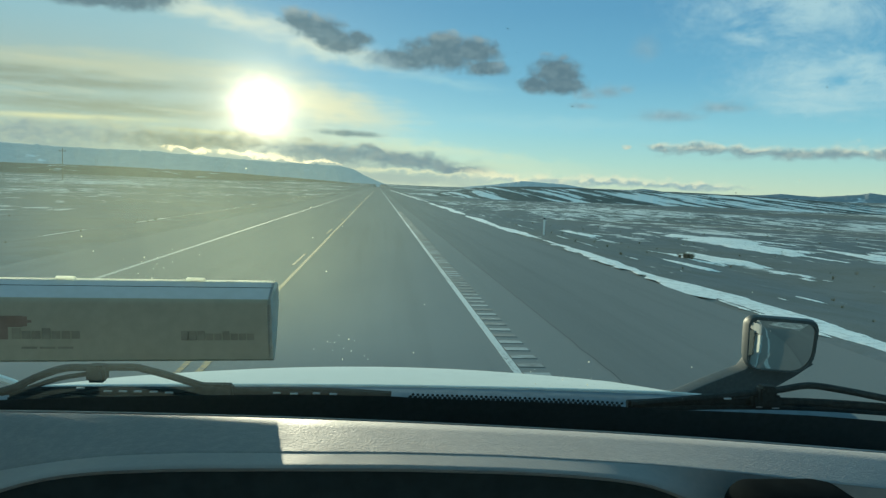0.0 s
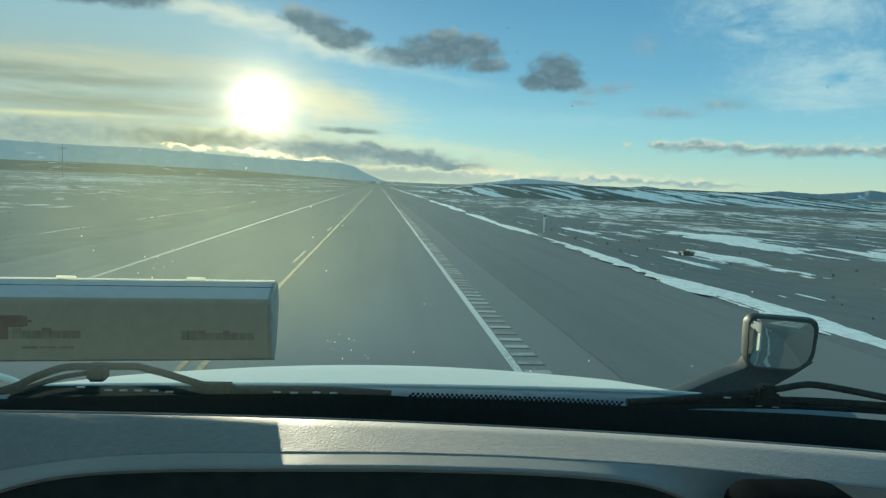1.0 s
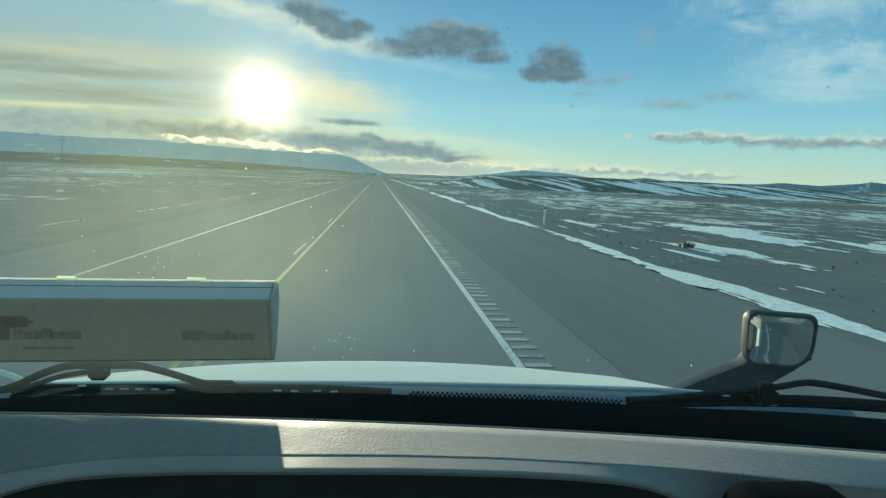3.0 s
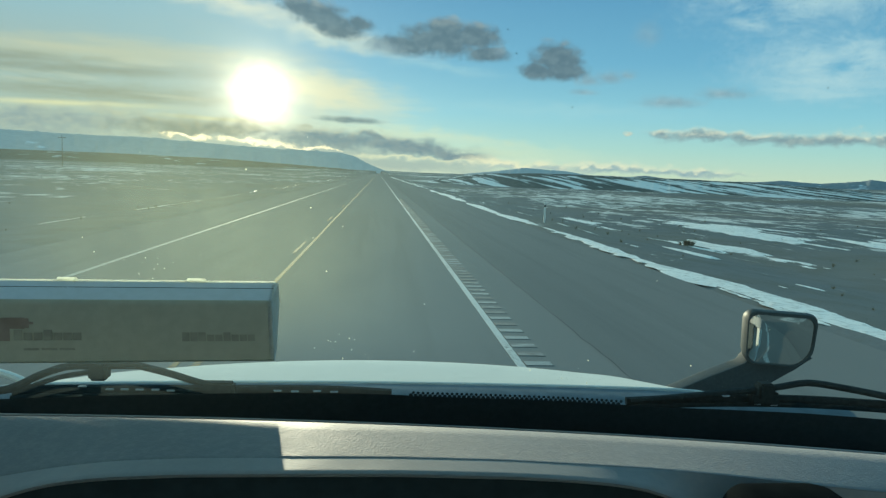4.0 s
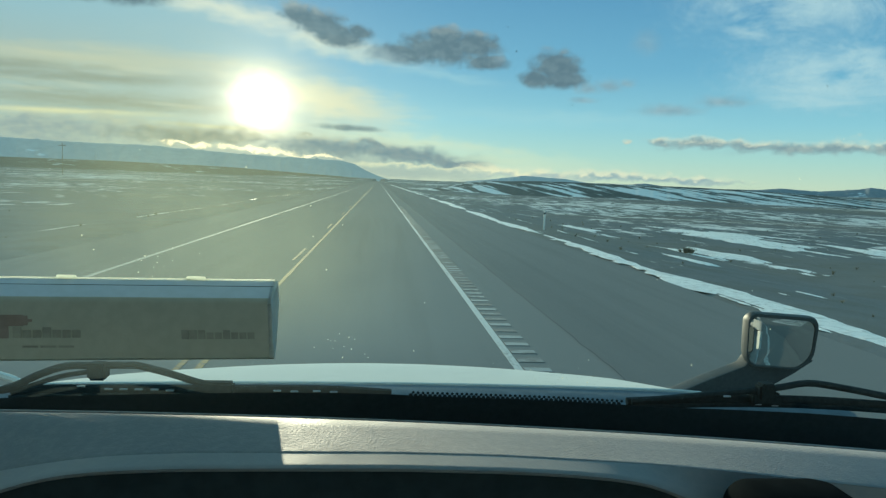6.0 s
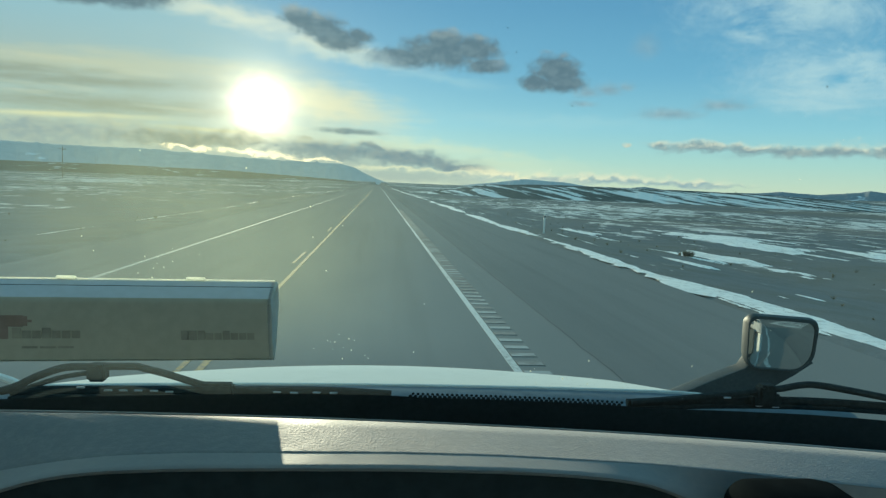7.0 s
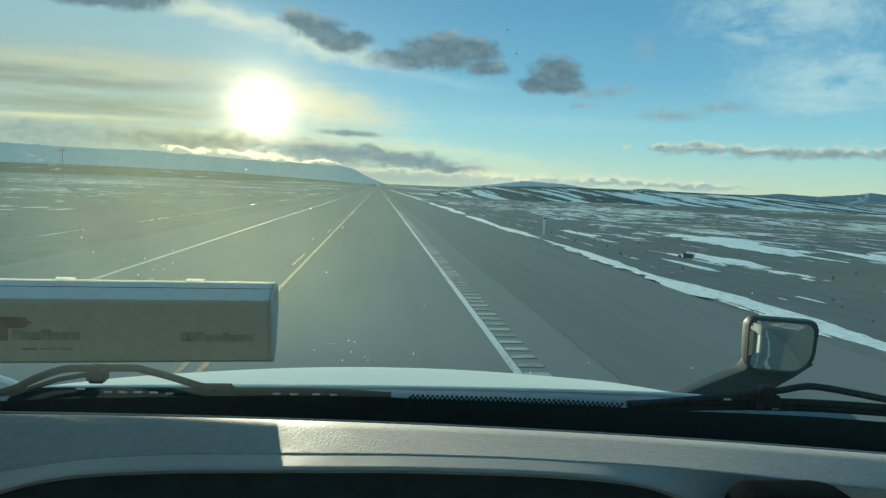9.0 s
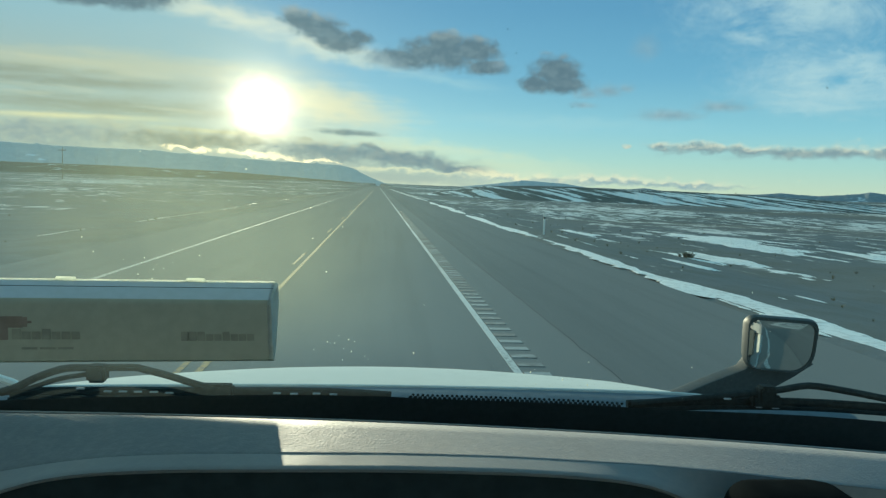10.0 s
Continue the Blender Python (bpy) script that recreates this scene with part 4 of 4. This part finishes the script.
build_hood()
build_fender()
build_windshield()
build_wiper([(-0.876, 1.575, 1.613), (-0.806, 1.585, 1.63), (-0.771, 1.59, 1.641), (-0.733, 1.59, 1.661), (-0.688, 1.59, 1.679), (-0.658, 1.59, 1.685), (-0.617, 1.59, 1.686), (-0.527, 1.59, 1.688),
             (-0.503, 1.59, 1.684), (-0.448, 1.59, 1.670), (-0.387, 1.59, 1.651), (-0.34, 1.59, 1.640)],
            [(-0.811, 1.605, 1.621), (-0.752, 1.605, 1.634), (-0.693, 1.605, 1.655), (-0.633, 1.605, 1.667), (-0.60, 1.605, 1.672)],
            [(-0.788, 1.60, 1.624), (-0.693, 1.60, 1.629), (-0.389, 1.60, 1.632), (-0.202, 1.60, 1.634), (-0.075, 1.60, 1.633), (0.044, 1.60, 1.627)], (-0.600, 1.585, 1.675), (-0.345, 1.592, 1.640),
            [(-0.637, 1.60, 1.640), (-0.579, 1.60, 1.634), (-0.547, 1.60, 1.634), (-0.515, 1.60, 1.634), (-0.481, 1.60, 1.634), (-0.448, 1.60, 1.632), (-0.213, 1.60, 1.634), (-0.175, 1.60, 1.633), (-0.125, 1.60, 1.634), (-0.087, 1.60, 1.633)],
            "black wiper with a cranked arm and slotted blade")
build_wiper([(0.608, 1.585, 1.619), (0.716, 1.58, 1.630), (0.895, 1.57, 1.652), (0.933, 1.57, 1.657), (0.972, 1.57, 1.662), (1.035, 1.57, 1.672), (1.107, 1.56, 1.666), (1.237, 1.55, 1.645), (1.30, 1.545, 1.634)], None,
            [(0.60, 1.59, 1.616), (0.776, 1.585, 1.626), (0.931, 1.58, 1.629), (1.074, 1.57, 1.629), (1.246, 1.56, 1.622)], (0.926, 1.56, 1.655), (0.93, 1.57, 1.636),
            [(0.833, 1.575, 1.640), (0.911, 1.575, 1.621), (0.953, 1.575, 1.619), (1.01, 1.575, 1.621), (1.04, 1.575, 1.621)], "black wiper with a cranked arm")
build_mirror(1)
build_dashboard()
build_cab()


# ---- dark pod on the dash ----
def build_pod():
    pod = thing("dash_pod", "black rounded accessory pod standing on the dashboard", "dash accessory")
    bm = bmesh.new()
    rings = []
    for y, k in ((0.80, 0.90), (0.805, 0.97), (0.82, 1.0), (0.87, 1.0), (0.89, 0.9)):
        rings.append([(0.555 + x * k, y, 1.685 + z * k) for x, z in rounded(0.168, 0.10, 0.035)])
    loft(bm, rings, True, True)
    bmesh.ops.recalc_face_normals(bm, faces=bm.faces)
    part("body", bm, MATTE, pod)
    bm = bmesh.new()
    box(bm, 0.53, 0.58, 0.84, 0.89, 1.60, 1.645, 0.006)
    part("foot", bm, BLACK, pod)


build_pod()


# ---- the case on the windshield ----
def build_case():
    c = thing("toll_transponder", "long grey plastic transponder case mounted inside the windshield", "transponder")
    x0, x1 = -0.70, -0.194
    prof = [(1.388, 1.913), (1.365, 1.905), (1.326, 1.889), (1.318, 1.880), (1.320, 1.7785), (1.327, 1.7738), (1.350, 1.791), (1.400, 1.872)]

    def at(x, y, z):   # the case stands a few degrees askew
        return (x + 0.055 * max(1.885 - z, 0.0) * (x > -0.4), y + 0.09 * (x - x1), z)
    xs = [x0 + (x1 - x0) * i / 40 for i in range(41)]
    for nm, idx, mat in (("top_face", (0, 1, 2), CASE_TOP), ("front_face", (2, 3, 4, 5), CASE), ("underside", (5, 6, 7, 0), CASE)):
        bm = bmesh.new()
        grid(bm, [[at(x, *prof[i]) for x in xs] for i in idx])
        part(nm, bm, mat, c, smooth=nm == "front_face")
    for x, s in ((x1, 1), (x0, -1)):
        bm = bmesh.new()
        loft(bm, [[at(x - 0.004 * s, y, z) for y, z in prof], [at(x + 0.003 * s, y, z) for y, z in prof], [at(x + (0.004 + 0.003 * max(y - 1.33, 0) / 0.07) * s, y * 0.97 + 1.36 * 0.03, z * 0.97 + 1.84 * 0.03) for y, z in prof]], True, True)
        bmesh.ops.recalc_face_normals(bm, faces=bm.faces)
        part("end_cap", bm, CASE_END, c, "pale translucent end cap", smooth=False)
    bm = bmesh.new()
    tube(bm, [at(x, 1.388, 1.9135) for x in xs], 0.0022, 6)
    part("top_rim", bm, CASE_CLIP, c)
    bm = bmesh.new()
    tube(bm, [at(x, 1.365, 1.9048) for x in xs], 0.0008, 6)
    part("top_seam", bm, BLACK, c)
    for x in (-0.568, -0.340):
        bm = bmesh.new()
        box(bm, x - 0.018, x + 0.018, 1.386 + 0.09 * (x - x1), 1.391 + 0.09 * (x - x1), 1.909, 1.9195, 0.0015)
        part("clip", bm, CASE_CLIP, c, "milky plastic clip")

    # faded print: a round-headed emblem, two words and a small line, all as plain shapes
    def bar(bm, xa, xb, za, zb):
        f = [bm.verts.new(at(x, 1.318 + (1.880 - z) * 0.02 - 0.0012, z)) for x, z in ((xa, za), (xb, za), (xb, zb), (xa, zb))]
        bm.faces.new(f)

    def word(xa, xb, za, zb, n, tall):
        bm = bmesh.new()
        w = (xb - xa) / n
        for k in range(n):
            bar(bm, xa + w * k + w * 0.07, xa + w * (k + 1) - w * 0.07, za, zb if k in tall else za + (zb - za) * 0.74)
        part("print", bm, INK, c, smooth=False)
    bm = bmesh.new()
    for k in range(9):   # the emblem's rounded head
        u = -1 + 2 * k / 8
        h = 0.008 * math.sqrt(max(0.05, 1 - (max(abs(u) - 0.5, 0) * 2) ** 2))
        bar(bm, -0.660 + 0.0072 * k, -0.660 + 0.0072 * (k + 1), 1.848 - h * 1.25, 1.848 + h * 1.25)
    bar(bm, -0.695, -0.660, 1.841, 1.849)
    bar(bm, -0.654, -0.633, 1.816, 1.840)
    part("emblem", bm, INK_RED, c, smooth=False)
    word(-0.628, -0.516, 1.817, 1.836, 7, (0, 3))
    word(-0.352, -0.222, 1.814, 1.831, 9, (0, 1, 2, 5))
    word(-0.614, -0.526, 1.799, 1.803, 3, (0, 1, 2))


build_case()


# ---- rumble strip: milled grooves holding frost ----
def build_rumble():
    r = thing("rumble_strip", "milled rumble strip in asphalt, grooves half filled with frost", "rumble strip", kind="structure")
    bm = bmesh.new()
    box(bm, 1.745, 2.075, -0.10, 0.10, -0.01, 0.0035)
    g0 = part("groove", bm, GROOVE, r, smooth=False)
    bm = bmesh.new()
    box(bm, 1.752, 2.068, -0.075, 0.09, -0.01, 0.006)
    f0 = part("frost", bm, FROST, g0, smooth=False)
    g0.location.y = 4.0
    for k in range(1, 130):
        g = g0.copy()
        scene.collection.objects.link(g)
        g.location.y = 4.0 + 0.435 * k
        f = f0.copy()
        scene.collection.objects.link(f)
        f.parent = g


build_rumble()


# ---- verge: shrubs, marker post, power pole ----
TWIG = speckled("dry_sagebrush", (0.20, 0.18, 0.13, 1), (0.30, 0.26, 0.19, 1), 6, 0.9, 0.1, 0, (0.16, 0.16, 0.12, 1))
POLE_WOOD = speckled("weathered_pole_wood", (0.12, 0.105, 0.09, 1), (0.17, 0.15, 0.13, 1), 9, 0.9, 0.1)
POST_WHITE = speckled("marker_post_plastic", (0.70, 0.71, 0.70, 1), (0.60, 0.61, 0.60, 1), 20, 0.6, 0.3)


def twigs(verts, faces, rnd, x, y, size, n):
    """A low bush of thin bent blades that spread from its foot."""
    z = ground_height(x, y) - 0.02
    for _ in range(n):
        a, lean = rnd.uniform(0, 2 * math.pi), rnd.uniform(0.15, 1.1)
        h, w = size * rnd.uniform(0.5, 1.0), size * rnd.uniform(0.02, 0.05)
        d = Vector((math.cos(a), math.sin(a), 0))
        s = Vector((-d.y, d.x, 0)) * w
        foot = Vector((x, y, z)) + d * size * 0.15 * rnd.random()
        mid, tip = foot + d * h * 0.4 * lean + Vector((0, 0, h * 0.55)), foot + d * h * lean + Vector((0, 0, h * rnd.uniform(0.6, 1.0)))
        k = len(verts)
        verts += [foot - s, foot + s, mid + s, mid - s, tip]
        faces += [(k, k + 1, k + 2, k + 3), (k + 3, k + 2, k + 4)]


def build_brush():
    rnd = random.Random(12)
    verts, faces = [], []
    for _ in range(400):
        side = 1 if rnd.random() < 0.72 else -1
        far = rnd.random() ** 1.6
        x = (9.0 + 70 * far * rnd.random() + 10 * rnd.random() ** 2) if side > 0 else -(12 + 90 * far * rnd.random())
        y = 8 + 150 * rnd.random() ** 1.3
        twigs(verts, faces, rnd, x, y, rnd.uniform(0.10, 0.26), 16)
    me = bpy.data.meshes.new("sagebrush")
    me.from_pydata(verts, [], faces)
    me.materials.append(TWIG)
    tagged(new("sagebrush", me), "low dry grey-brown sagebrush scattered over the plain", "brush", kind="stuff")


def build_bush(x, y, size, seed):
    rnd = random.Random(seed)
    verts, faces = [], []
    for _ in range(9):
        twigs(verts, faces, rnd, x + rnd.gauss(0, size * 0.35), y + rnd.gauss(0, size * 0.35), size * rnd.uniform(0.6, 1.0), 60)
    me = bpy.data.meshes.new("bush")
    me.from_pydata(verts, [], faces)
    me.materials.append(TWIG)
    tagged(new("bush", me), "dry tan roadside bush of bare twigs", "bush", "bushes on the verge")


def build_post(x, y):
    post = thing("marker_post", "white plastic marker post with a dark band", "marker post")
    z = ground_height(x, y)
    bm = bmesh.new()
    loft(bm, [[(x + px * k, y + py * k, z + h) for px, py in rounded(0.10, 0.05, 0.02)] for h, k in ((-0.1, 1), (1.0, 1), (1.03, 0.7))], True, True)
    part("stake", bm, POST_WHITE, post)
    bm = bmesh.new()
    loft(bm, [[(x + px, y + py, z + h) for px, py in rounded(0.106, 0.056, 0.022)] for h in (0.80, 0.90)], True, True)
    part("reflector_band", bm, BLACK, post)


def build_pole(x, y):
    pole = thing("power_pole", "slim weathered wooden power pole on the plain", "power pole")
    z = ground_height(x, y)
    part("shaft", tube(bmesh.new(), [(x, y, z - 0.5), (x, y, z + 6), (x, y, z + 13)], [0.15, 0.14, 0.12], 10), POLE_WOOD, pole)
    bm = bmesh.new()
    box(bm, x - 1.4, x + 1.4, y - 0.2, y - 0.1, z + 12.0, z + 12.25)
    part("crossarm", bm, POLE_WOOD, pole)
    for dx in (-1.25, 0.0, 1.25):
        bm = tube(bmesh.new(), [(x + dx, y - 0.15, z + 12.2), (x + dx, y - 0.15, z + 12.55)] if dx else [(x, y, z + 12.9), (x, y, z + 13.35)], 0.08, 8)
        part("insulator", bm, BLACK, pole)


build_brush()
for i, (x, y, size) in enumerate(((15, 33, 0.45),)):
    build_bush(x, y, size, 40 + i)
build_post(8.6, 36.0)
build_pole(-131.0, 310.0)
